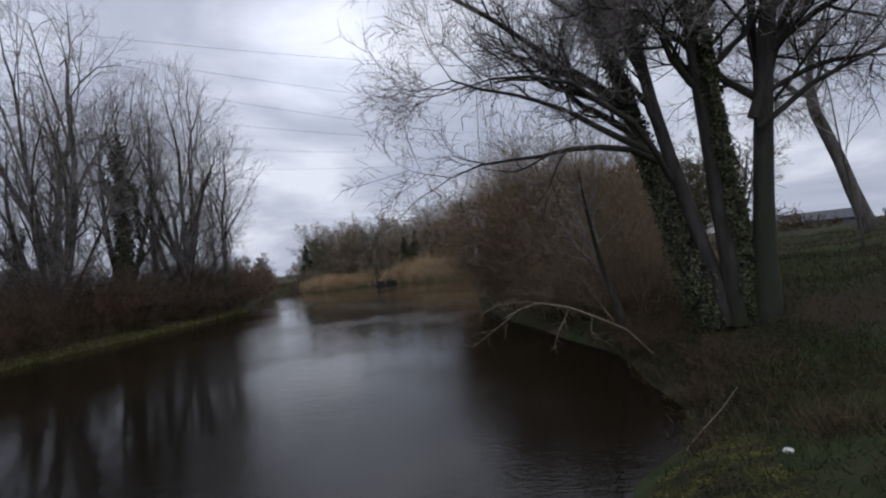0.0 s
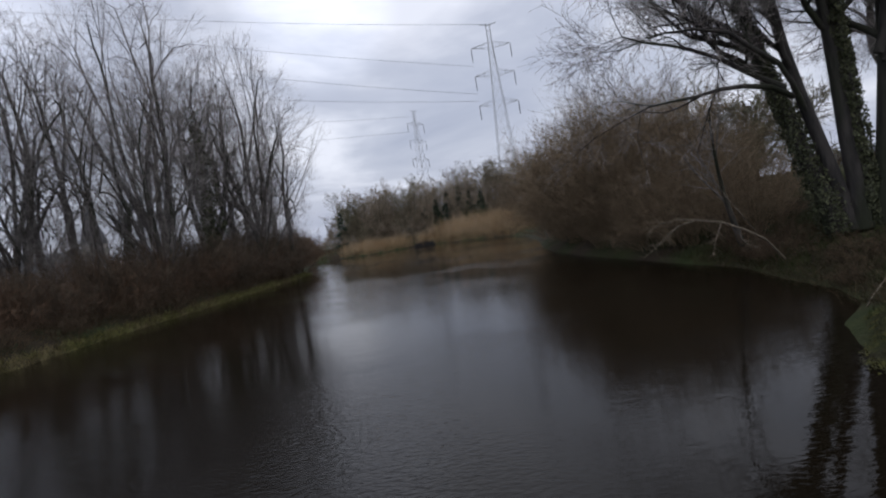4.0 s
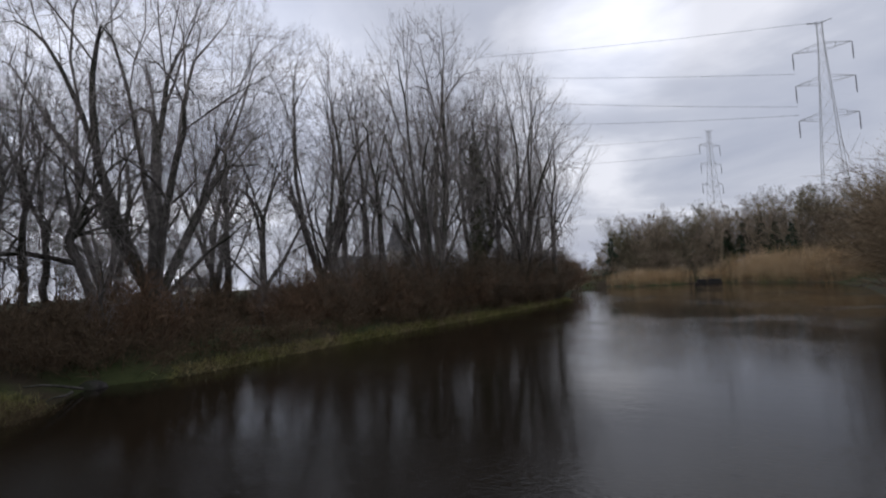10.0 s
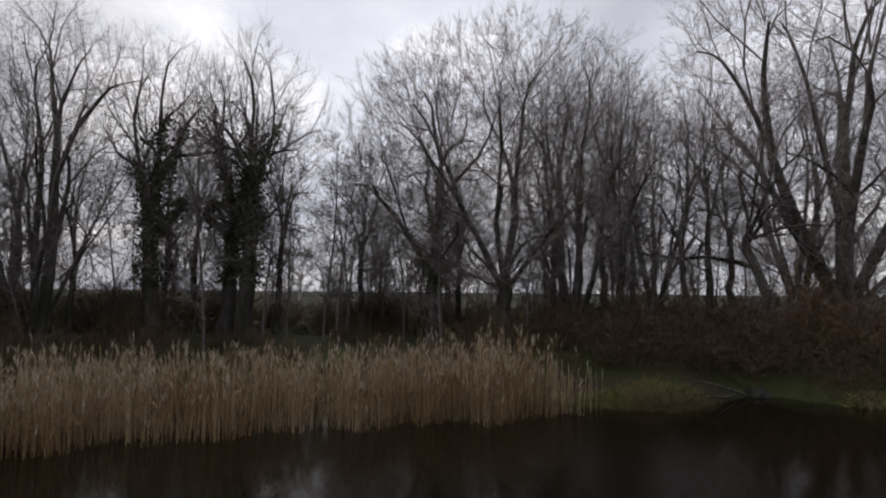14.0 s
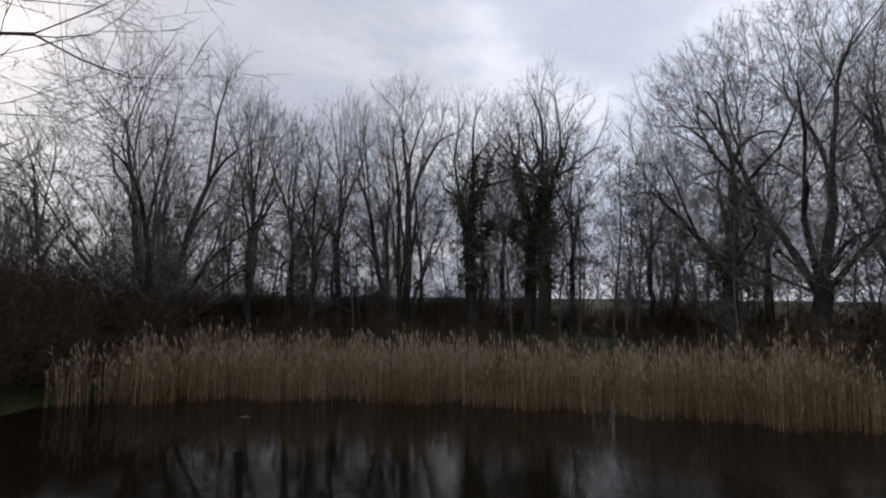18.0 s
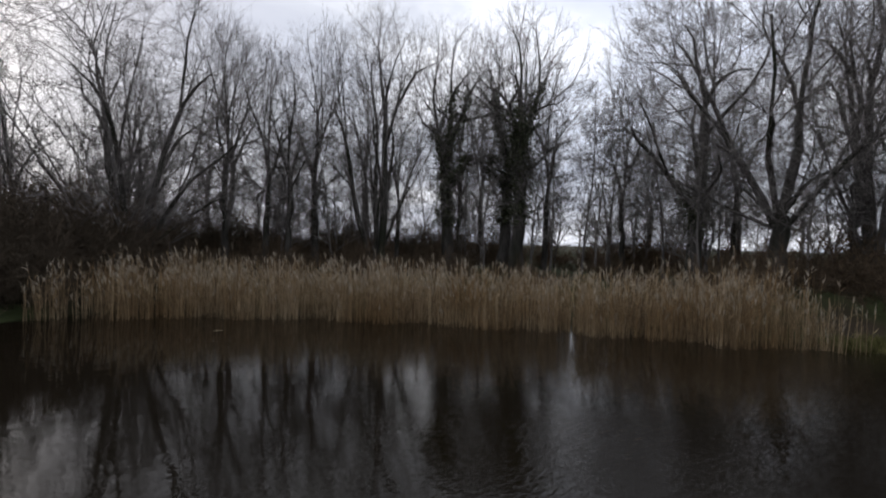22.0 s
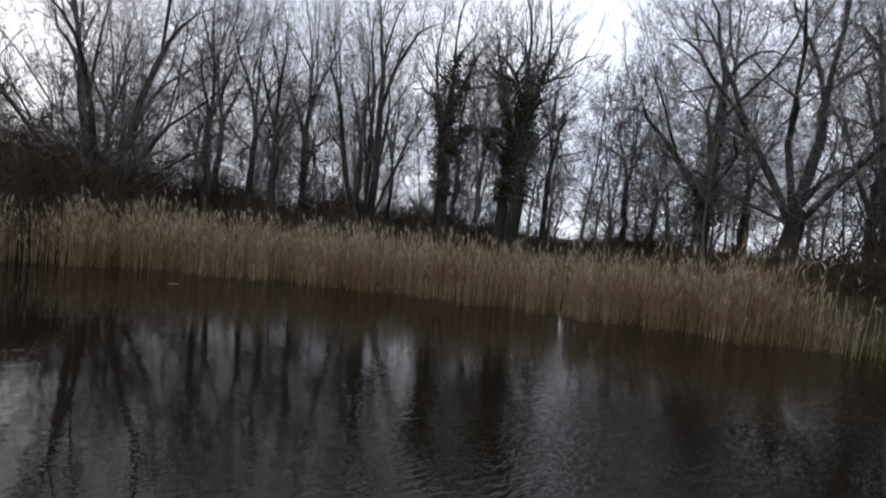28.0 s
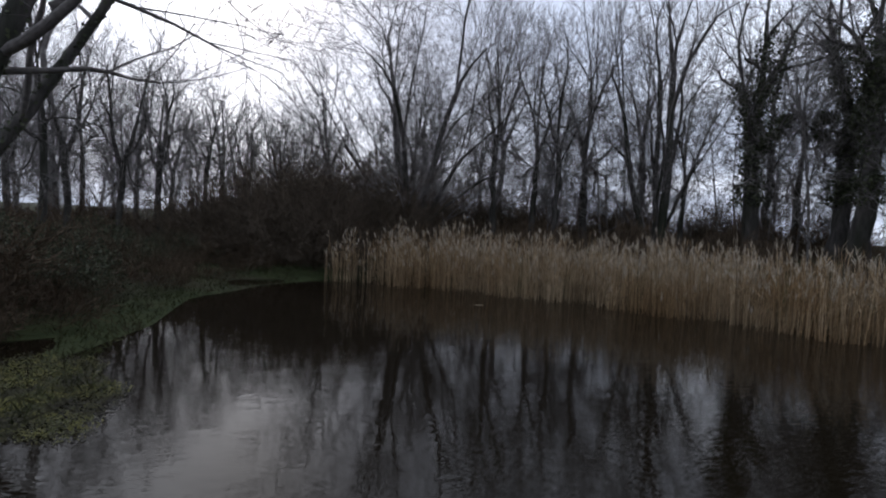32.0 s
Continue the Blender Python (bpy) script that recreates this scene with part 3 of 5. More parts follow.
    parts_.append(ribbons(rng, tp, tr))
    if fuzz:
        s2 = sprout(rng, tp, tr, fuzz, 0.2, 0.9, 25, 55, 0.6, 0.8, tip * 0.55)
        parts_.append(ribbons(rng, *grow(rng, *s2, 2, 0.1, 0.05, 0.5)))
    v, f = merge(parts_)
    link("crown", np_mesh("crown", v, f), twig or TWIG, root)
    if ivy:
        hold = sorted(heavy, key=lambda c: -c[0][3])[:4]
        pts, rad = resample(hold, 10)
        if single:
            tl, tr_ = resample([trunk_line], 10)
            pts, rad = np.concatenate([tl, tl, pts]), np.concatenate([tr_, tr_, rad])
        v, f = ivy_on(rng, pts, rad, ivy, ivy_size, shag, (1.1, 1.1))
        ok = (v[f[:, 0], 2] < ivy_top - rng.random(len(f)) ** 2 * 2.0) & (v[f[:, 0], 2] > ivy_low + rng.random(len(f)) ** 2 * 1.6) & (np.hypot(v[f[:, 0], 0] - fork[0], v[f[:, 0], 1] - fork[1]) < ivy_wide)
        f = f[ok]
        used, inv = np.unique(f, return_inverse=True)
        link("ivy", np_mesh("ivy", v[used], inv.reshape(f.shape)), IVY, root, "dark green ivy leaves round the trunk")
    return root


def bush(seed, n, rx, ry, h, per=(9, 7), twig=None, lean=0.45, r0=0.018, fat=0.006, droop=0.0, name="bush", wander=0.16):
    """A thicket: many stems from an oval of ground, with twigs."""
    rng = np.random.default_rng(seed)
    root = new(name)
    a, q = rng.random(n) * 2 * np.pi, np.sqrt(rng.random(n))
    p = np.stack([rx * q * np.cos(a) * 0.7, ry * q * np.sin(a) * 0.7, np.full(n, -0.2)], 1)
    d = np.stack([np.cos(a) * lean * q * rx / max(rx, ry), np.sin(a) * lean * q * ry / max(rx, ry), np.ones(n)], 1) + rng.normal(0, 0.18, (n, 3))
    length = h * rng.uniform(0.55, 1.15, n) * (1.05 - 0.35 * q)
    pts, rad = grow(rng, p, d, length, rng.uniform(0.6, 1.3, n) * r0, 6, wander * 0.6, -droop, 0.4)
    v, f = tubes(pts, rad, 4)
    tagged(link("framework", np_mesh("framework", v, f), twig or DARK_TWIG, root), kind="stuff")
    out = []
    for k, m in enumerate(per):
        s = sprout(rng, pts, rad, m, 0.1, 1.0, 18, 55, 0.5 if k == 0 else 0.75, 0.5, fat)
        pts, rad = grow(rng, *s, 3 if k == 0 else 2, wander, 0.03 - droop, 0.5)
        out.append(tubes(pts, rad, 3) if k == 0 else ribbons(rng, pts, rad))
    v, f = merge(out)
    tagged(link("brushwood", np_mesh("brushwood", v, f), twig or DARK_TWIG, root), kind="stuff")
    return root


def ivy_bush(seed, rx, ry, h, n=9000):
    """A low evergreen thicket: stems under a loose skin of small leaves."""
    root = bush(seed, 45, rx, ry, h, (7, 6), DARK_TWIG, 0.8, 0.012, 0.0075, 0.03, "leafy_bush")
    rng = np.random.default_rng(seed + 1)
    lobes = np.stack([rng.normal(0, 0.42 * rx, 26), rng.normal(0, 0.42 * ry, 26), rng.uniform(0.25, 0.8, 26) * h], 1)
    lobes[:, 2] *= 1.1 - 0.45 * np.hypot(lobes[:, 0] / rx, lobes[:, 1] / ry)
    d = unit(rng.normal(0, 1, (n, 3))) * (rng.random(n) ** 0.45)[:, None]
    p = lobes[rng.integers(0, 26, n)] + d * np.array([0.55, 0.55, 0.42]) * h * 0.55
    p[:, 2] = np.maximum(p[:, 2], 0.03)
    e1 = unit(rng.normal(0, 1, (n, 3))) * rng.uniform(0.012, 0.032, n)[:, None]
    e2 = np.cross(unit(rng.normal(0, 1, (n, 3))), e1) * 0.8
    v = np.stack([p - e1, p + e2, p + e1, p - e2], 1)
    tagged(link("foliage", np_mesh("foliage", v.reshape(-1, 3), np.arange(4 * n).reshape(-1, 4)), IVY, root), kind="stuff")
    return root


# ---- the pond's outline and the ground ----
POND = [(-2.6, -10.2), (-1.6, -8.6), (-1.5, -6.0), (-1.4, -4.4), (-1.9, -3.4), (-1.5, -2.4), (-2.0, -1.3), (-3.1, -1.0), (-3.1, 0.1), (-3.8, 0.3),
        (-4.3, 0.5), (-4.0, 0.8), (-2.2, 0.9), (-0.2, 1.3), (0.4, 2.2), (0.9, 4.0), (1.5, 5.4), (2.5, 6.4), (3.0, 7.6), (3.0, 9.6), (3.3, 11.6),
        (2.6, 14.0), (2.0, 17.0), (1.0, 21.0), (0.4, 26.0), (0.3, 30.0), (1.0, 38.0), (1.2, 48.0), (0.2, 57.0), (-4.0, 61.5), (-9.0, 67.5), (-12.5, 70.0), (-16.0, 66.5), (-19.0, 65.0), (-24.0, 69.0),
        (-26.5, 64.0), (-22.5, 52), (-18.4, 40), (-18.1, 31), (-18.3, 23.5), (-18.5, 17), (-18.3, 12), (-18.1, 7.8), (-19.2, 6.0), (-17.6, 4.6),
        (-16.7, 3.4), (-16.6, 1.0), (-15.4, -2.4), (-13.0, -6.2), (-9.7, -10.0), (-6.8, -12.0), (-4.2, -12.0)]


def shore_distance(x, y):
    """Metres from the pond's outline: outside above nought, in the water below."""
    x, y = np.asarray(x, float), np.asarray(y, float)
    best = np.full(x.shape, 1e9)
    inside = np.zeros(x.shape, bool)
    for (ax, ay), (bx, by) in zip(POND, POND[1:] + POND[:1]):
        t = np.clip(((x - ax) * (bx - ax) + (y - ay) * (by - ay)) / ((bx - ax) ** 2 + (by - ay) ** 2), 0, 1)
        best = np.minimum(best, np.hypot(x - ax - t * (bx - ax), y - ay - t * (by - ay)))
        inside ^= ((ay > y) != (by > y)) & (x < (bx - ax) * (y - ay) / (by - ay + 1e-12) + ax)
    return np.where(inside, -best, best)


def ground_height(x, y):
    x, y = np.asarray(x, float), np.asarray(y, float)
    s = shore_distance(x, y)
    wob = 0.10 * np.sin(x * 0.9 + 1.3 * np.sin(y * 0.5)) + 0.07 * np.sin(y * 1.7 + x * 0.6) + 0.035 * np.sin(x * 3.1 - y * 2.3)
    top = 0.95 - 0.1 * np.clip((-6 - x) / 6, 0, 1) + 0.5 * np.clip((x - 3) / 3, 0, 1) * np.clip((y - 4) / 5, 0, 1)
    low = np.exp(-(((x + 3) / 2.2) ** 2 + ((y - 2.4) / 2.6) ** 2))          # the low spit underfoot
    low2 = np.clip((1.5 - y) / 4, 0, 1) * np.clip((x + 7) / 3, 0, 1)         # the low grass to the south
    top = top * (1 - 0.72 * low) * (1 - 0.8 * low2)
    rise = np.clip(s / 4.0, 0, 1)
    rise = 1 - (1 - rise) ** 2
    west = np.clip((-6 - x) / 6, 0, 1)                                       # the land to the west lies flat
    far = np.clip((s - 3) / 26, 0, 1) * (0.62 - 0.47 * west) * (1 - 0.9 * low2)
    z = np.where(s > 0, 0.02 + top * rise + far + wob * np.clip(s, 0, 1), np.maximum(s * 0.35, -0.9))
    basin = np.exp(-((((x + 58) / 26) ** 2 + ((y + 19.5) / 7.5) ** 2) ** 3))      # a second pool lies lower behind the west trees
    return z * (1 - basin) - 0.8 * basin


def axis(lo, hi, step, reach):
    mid_ = np.arange(lo, hi + step / 2, step)
    out = np.geomspace(step, reach, 26).cumsum()
    return np.concatenate([lo - out[::-1], mid_, hi + out])


gx, gy = axis(-42, 30, 0.45, 700), axis(-40, 92, 0.45, 700)
X, Y = np.meshgrid(gx, gy, indexing="ij")
Z = ground_height(X, Y)
idx = np.arange(X.size).reshape(X.shape)
gf = np.stack([idx[:-1, :-1], idx[1:, :-1], idx[1:, 1:], idx[:-1, 1:]], -1).reshape(-1, 4)
ground = link("ground", np_mesh("ground", np.stack([X, Y, Z], -1), gf, True), GROUND)
tagged(ground, "muddy green and brown grassy banks round the pond", "ground", kind="structure")

bm = bmesh.new()
corners = [bm.verts.new(c) for c in ((-34, -14, 0), (8, -14, 0), (8, 80, 0), (-34, 80, 0))]
bm.faces.new(corners)
pool = bmesh.new()
for k in range(48):
    pool.verts.new((-58 + 26 * math.cos(k * math.pi / 24), -19.5 + 7.5 * math.sin(k * math.pi / 24), 0.1))
pool.faces.new(list(pool.verts))
tagged(part("far_water", pool, WATER, None), "pale still water of a second pool behind the trees", "water", kind="structure")
water = tagged(part("water", bm, WATER, None), "dark still pond water with faint ripples and reflections", "water", kind="structure")


def stand(root, x, y, label, category, group="", turn=0.0, size=1.0, sink=0.05):
    z = float(ground_height(np.array([x]), np.array([y]))[0])
    root.matrix_basis = pose(x, y, z - sink, 0, 0, turn) @ Matrix.Scale(size, 4)
    return tagged(root, label, category, group)


def repeat(root, x, y, turn, size=1.0, sink=0.05):
    z = float(ground_height(np.array([x]), np.array([y]))[0])
    keep, root.scale = root.scale.copy(), (size, size, size)
    ob = copy_thing(root, pose(x, y, z - sink, 0, 0, turn))
    root.scale = keep
    return ob


# ---- the ivy-clad tree of many stems on the near bank ----
NB = Vector((4.65, 9.35, 1.12))
R2 = (0.89, -0.45)                                 # along the tree's broad side
nr = lambda a: (R2[0] * a, R2[1] * a)
wide = [(-0.38, -0.255, 8.2, 0.19), (-0.18, -0.165, 8.6, 0.15), (0.04, -0.06, 9.0, 0.17), (0.24, 0.0, 8.4, 0.11), (0.44, 0.045, 8.6, 0.19), (0.30, 0.10, 7.6, 0.08)]
near_tree = forked(
    11, [(nr(a), nr(b), c, r) for a, b, c, r in wide], (2, 10, 0.42, 10, 30), (3.2, 1.0, 0.7, 0.45, 0.28), ways=(2, 4), last=(1, 4), angle=(15, 48), wander=0.12, fat=0.0042, tip=0.5, sway=0.022, side=(30, 62),
    ivy=17000, ivy_stems=[0, 3], ivy_size=0.06, shag=0.17, bark=DARK_BARK, limb=DARK_BARK,
    extra=[([(-1.53, 0.15, 3.99), (-2.43, 0.19, 4.69), (-3.31, 0.06, 5.38), (-4.0, -0.17, 5.83), (-4.87, -0.35, 6.26), (-5.5, -0.59, 6.77)], 0.075, 0.02),
           ([(-1.21, 0.04, 2.99), (-2.08, 0.0, 3.49), (-2.83, -0.13, 3.88), (-3.32, -0.25, 4.16), (-3.97, -0.38, 4.29), (-4.64, -0.55, 4.49)], 0.07, 0.015),
           ([(-1.1, 0.0, 2.81), (-2.0, -0.12, 3.15), (-2.78, -0.24, 3.14), (-3.51, -0.42, 3.01), (-4.1, -0.57, 3.05), (-4.81, -0.75, 2.8)], 0.07, 0.012),
           ([(-1.29, 0.07, 5.03), (-2.23, 0.15, 5.66), (-2.8, 0.17, 6.22), (-3.57, 0.09, 6.91)], 0.07, 0.02),
           ([(0.45, -0.5, 3.09), (0.98, -0.7, 3.52), (1.45, -0.85, 3.78), (2.3, -1.1, 4.1)], 0.07, 0.02),
           ([(0.75, -0.4, 4.4), (1.5, -0.8, 4.9), (2.3, -1.2, 5.3), (3.2, -1.5, 5.9)], 0.07, 0.02),
           ([(0.6, -0.35, 3.7), (1.3, -0.6, 4.0), (2.2, -0.9, 4.0), (3.0, -1.2, 4.4)], 0.06, 0.015),
           ([(0.8, -0.4, 5.2), (1.3, -0.6, 6.0), (2.0, -0.9, 6.6), (2.9, -1.3, 7.0)], 0.07, 0.02),
           ([(0.5, -0.3, 3.3), (0.92, -0.5, 4.55), (1.3, -0.6, 5.58), (1.65, -0.8, 6.6)], 0.10, 0.03),
           ([(-0.95, -0.1, 2.44), (-1.42, -0.5, 3.22), (-1.9, -0.7, 3.57), (-2.78, -0.85, 4.17), (-3.71, -1.0, 4.33), (-4.57, -1.15, 4.1)], 0.07, 0.012)])
near_tree.matrix_basis = Matrix.Translation(NB)
tagged(near_tree, "large leafless tree of six dark ivied stems on the bank", "tree")

# the leaning tree farther up the field, and two behind it
def shifted(attract, dx, dy):
    return lambda rng: attract(rng) + np.array([dx, dy, 0.0])


field_tree = crowned(21, (-1.3, 0.7, 5.4), 0.24, shifted(profile(1100, [(4.4, 1.4), (6.2, 3.4), (8.6, 4.2), (11.0, 3.2), (12.6, 1.0)], 0.16), -1.8, 1.0), steps=(0.1, 0.14, 0.2), rest=0.36, inertia=0.5, tip=0.0055, up=0.25, spray=0.5)
stand(field_tree, 16.8, 22.0, "leafless tree with a leaning dark trunk in the field", "tree", "field trees")
repeat(field_tree, 21.5, 20.5, 200, 1.15)
sapling = bare_tree(22, [((0, 0), (-0.02, 0.0), 6.5, 0.045)], [dict(per=10, lo=0.4, a0=20, a1=45, ratio=0.3, k=4), dict(per=5, lo=0.2, ratio=0.4, k=2)], name="sapling")
stand(sapling, 11.6, 15.6, "thin bare sapling standing in the grass", "sapling")

# ---- scrub willow over the water beside it ----
scrub_a = bush(31, 95, 3.2, 2.4, 5.4, (10, 8), OCHRE_TWIG, 0.5, 0.018, 0.0055, 0.015, "willow_scrub")
stand(scrub_a, 3.9, 15.6, "dense brown leafless willow scrub leaning over the water", "bush", "shore scrub", 0, 0.62)
for x, y, a, s in ((3.8, 18.8, 130, 1.0), (3.3, 22.1, 250, 1.12), (4.4, 21.0, 60, 1.0), (3.0, 25.2, 10, 1.15), (4.6, 24.8, 200, 1.1), (2.9, 28.8, 75, 1.1), (2.6, 32.0, 310, 1.1), (4.4, 30.0, 160, 1.1),
                   (4.4, 13.4, 220, 0.5), (1.9, 24.0, 290, 0.5), (1.7, 27.0, 50, 0.45), (2.3, 20.4, 230, 0.5), (3.0, 17.2, 330, 0.45)):
    repeat(scrub_a, x, y, a, s)
leaner = bare_tree(33, [((0, 0), (-0.42, -0.25), 4.6, 0.10)], [dict(per=6, lo=0.3, a0=25, a1=55, ratio=0.5, k=5, sides=4), dict(per=8, lo=0.15, ratio=0.45, k=4), dict(per=5, lo=0.1, ratio=0.5, k=2)], name="leaning_willow")
stand(leaner, 3.7, 12.3, "leaning bare willow stem at the water's edge", "tree")

# fallen branch that dips into the water
rngb = np.random.default_rng(5)
fallen = new("fallen_branch")
main = np.array([[(3.3, 9.9, 0.35), (2.75, 9.6, 0.92), (2.2, 9.3, 1.22), (1.7, 9.25, 1.46), (1.2, 9.3, 1.58), (0.85, 9.25, 1.52), (0.5, 9.15, 1.38)]])
v, f = tubes(main, np.linspace(0.026, 0.011, 7)[None], 6)
link("bough", np_mesh("bough", v, f, True), DEAD_WOOD, fallen)
forks = np.array([[(1.7, 9.25, 1.46), (1.55, 9.1, 1.25), (1.4, 9.0, 1.02), (1.3, 8.9, 0.8)], [(1.2, 9.3, 1.58), (0.8, 9.2, 1.66), (0.4, 9.1, 1.62), (0.1, 9.1, 1.5)],
                  [(0.8, 9.25, 1.5), (0.5, 9.2, 1.3), (0.2, 9.1, 1.12), (-0.1, 9.0, 0.95)], [(2.1, 9.25, 1.28), (2.0, 9.1, 1.05), (2.1, 9.0, 0.9), (2.25, 8.9, 0.82)],
                  [(2.5, 9.4, 1.1), (2.1, 9.5, 1.8), (1.8, 9.5, 2.3), (1.3, 9.6, 2.7)]])
fr_ = np.linspace(0.011, 0.005, 4)[None].repeat(5, 0)
sp = sprout(rngb, forks, fr_, 12, 0.2, 1, 25, 70, 0.45, 0.6, 0.0045)
tw = grow(rngb, *sp, 4, 0.15, -0.02)
v, f = merge([tubes(forks, fr_, 4), tubes(*tw, 3)])
tagged(link("spray", np_mesh("spray", v, f), DEAD_WOOD, fallen), kind="stuff")
tagged(fallen, "bare fallen branch reaching from the bank into the water", "branch")

# ---- trees across the water ----


willow_tree = crowned(41, (0, 0, 0.3), 0.30, profile(1700, [(1.2, 3.4), (2.8, 5.0), (5.0, 5.6), (7.4, 5.0), (9.2, 3.6), (10.3, 1.2)], 0.16), spokes=13, rest=0.36, foot=0.16, up=0.3, spray=0.5, twigs=5)
stand(willow_tree, -7.3, -16.2, "broad leafless willow with many fanned stems behind the reeds", "tree", "trees across the pond")

dome_tree = crowned(42, (0.1, 0.05, 2.5), 0.27, profile(2600, [(1.8, 2.2), (3.4, 4.4), (5.6, 5.3), (8.2, 5.1), (10.2, 3.9), (11.9, 1.2)], 0.10), spokes=12, rest=0.36, inertia=0.55, up=0.3, twigs=6)
stand(dome_tree, -21.6, -0.9, "leafless tree with a round domed crown on a short trunk", "tree", "trees across the pond")

big_tree = crowned(143, (0, 0, 0.95), 0.55, profile(2700, [(2.2, 3.4), (4.4, 5.4), (7.6, 6.6), (11.0, 6.6), (13.6, 5.0), (15.4, 1.6)], 0.14), spokes=12, rest=0.38, inertia=0.55, tip=0.0048, up=0.3, spray=0.6, twigs=6)
stand(big_tree, -26.4, 11.4, "tall leafless tree with many heavy limbs from a low fork", "tree", "trees across the pond", 0, 1.1)
hbr = crowned(44, (-0.4, -1.2, 3.4), 0.17, profile(800, [(2.6, 1.4), (4.4, 2.6), (6.8, 3.0), (8.8, 2.2), (9.8, 0.8)], 0.16), up=0.3,
             extra=[([(-0.3, -0.8, 2.6), (-0.6, -2.2, 3.1), (-0.6, -3.6, 3.0), (-0.6, -5.2, 3.3)], 0.10, 0.04)])
stand(hbr, -24.6, 8.9, "leaning leafless tree with one long level branch", "tree", "trees across the pond")

tuft_tree = crowned(45, (0, 0, 0.3), 0.24, profile(1550, [(1.4, 1.0), (3.4, 2.0), (6.2, 2.9), (8.6, 2.7), (10.4, 1.0)], 0.14), spokes=9, rest=0.38, foot=0.12, up=0.35, twigs=3)
stand(tuft_tree, -15.0, -12.9, "tall leafless tree of close upright stems", "tree", "trees across the pond")
slim = crowned(46, (0.15, 0.05, 2.2), 0.12, fuzz=0, attract=profile(720, [(1.4, 0.9), (3.2, 1.8), (5.6, 2.2), (7.8, 1.8), (9.3, 0.7)], 0.2), steps=(0.15, 0.2, 0.25), rest=0.34, up=0.35)
stand(slim, -10.3, -15.7, "slim upright leafless tree with two stems", "tree", "slim trees")
for x, y, a, s in ((-11.4, -15.0, 80, 0.95), (-11.7, -13.9, 170, 0.88), (-13.6, -15.0, 260, 1.1), (-20.9, -9.1, 20, 0.98), (-24.0, 1.6, 100, 1.05), (-24.6, 5.6, 210, 1.0), (-22.5, -6.4, 300, 0.92),
                   (-26.5, -3.6, 45, 1.0), (-27.5, 4.0, 140, 1.15), (-22.4, -14.0, 10, 1.1), (-17.4, -17.0, 200, 1.15), (-12.2, -20.4, 110, 1.2), (-8.6, -21.5, 330, 1.0), (-28.5, 8.0, 75, 1.2), (-19.2, -12.6, 155, 1.0)):
    repeat(slim, x, y, a, s)

for x, y, a, s in ((-23.0, 3.0, 35, 1.15), (-25.8, 2.8, 215, 1.25), (-24.2, 0.6, 80, 1.2), (-26.4, 6.8, 310, 1.2)):
    repeat(slim, x, y, a, s)
rngt = random.Random(77)
repeat(tuft_tree, -23.2, 1.4, 140, 1.08)
for k in range(11):
    a, d = radians(86 + 90 * k / 10 + rngt.uniform(-1.5, 1.5)), rngt.uniform(19.5, 31)
    repeat(slim, -3.0 - math.sin(a) * d, 2.0 + math.cos(a) * d, rngt.uniform(0, 360), rngt.uniform(0.55, 0.98))
ivied = crowned(47, (0.1, -0.1, 2.6), 0.24, fuzz=0, attract=profile(1050, [(2.4, 1.3), (4.8, 2.4), (7.2, 2.8), (9.0, 2.1), (10.3, 0.8)], 0.16), steps=(0.16, 0.22, 0.3), rest=0.36, up=0.4, twigs=3, ivy=17000, ivy_size=0.085, shag=0.5, ivy_top=7.4, ivy_low=1.8)
stand(ivied, -17.7, -11.6, "leafless tree thickly wrapped in dark ivy", "tree", "ivied trees")
repeat(ivied, -19.4, -9.4, 100, 1.08)
repeat(ivied, -20.0, -10.6, 215, 1.0)
nest_tree = crowned(48, (0.1, 0.1, 3.0), 0.24, profile(1450, [(1.8, 1.6), (4.0, 3.6), (7.0, 4.3), (9.2, 3.4), (10.8, 1.1)], 0.15), spokes=8, rest=0.36, inertia=0.5, up=0.3, twigs=5, ivy=8000, ivy_size=0.085, shag=0.6, ivy_top=5.0, ivy_low=1.6)
stand(nest_tree, -21.5, -3.4, "leafless tree with ivy massed round its trunk", "tree", "ivied trees")

# the farther trees on the west bank
clump = crowned(51, (0, 0, 0.3), 0.36, fuzz=0, attract=profile(1800, [(1.8, 2.0), (5.2, 4.2), (9.6, 5.2), (13.2, 4.2), (16.0, 1.4)], 0.14), spokes=8, rest=0.38, foot=0.28, tip=0.0055, up=0.4, spray=0.55)
stand(clump, -25.2, 20.4, "clump of tall leafless stems above the west bank", "tree", "west bank trees")
repeat(clump, -22.6, 27.2, 120, 1.22)
repeat(clump, -19.6, 34.4, 250, 1.14)
for x, y, a, s in ((-21.6, 31.4, 40, 0.95), (-20.4, 23.6, 200, 0.8), (-22.6, 38.4, 310, 1.0), (-30.5, 5.5, 80, 0.8), (-33.0, 12.5, 20, 0.9), (-34.0, 19.0, 140, 0.95)):
    repeat(clump, x, y, a, s)
tall = crowned(52, (0.1, 0.1, 4.0), 0.21, fuzz=0, attract=profile(850, [(2.2, 1.0), (5.4, 2.4), (9.2, 3.1), (12.6, 2.4), (14.9, 0.8)], 0.2), steps=(0.2, 0.25, 0.3), rest=0.34, tip=0.0055, up=0.35, spray=0.55)
stand(tall, -24.0, 22.2, "tall slender leafless tree above the west bank", "tree", "west bank trees")
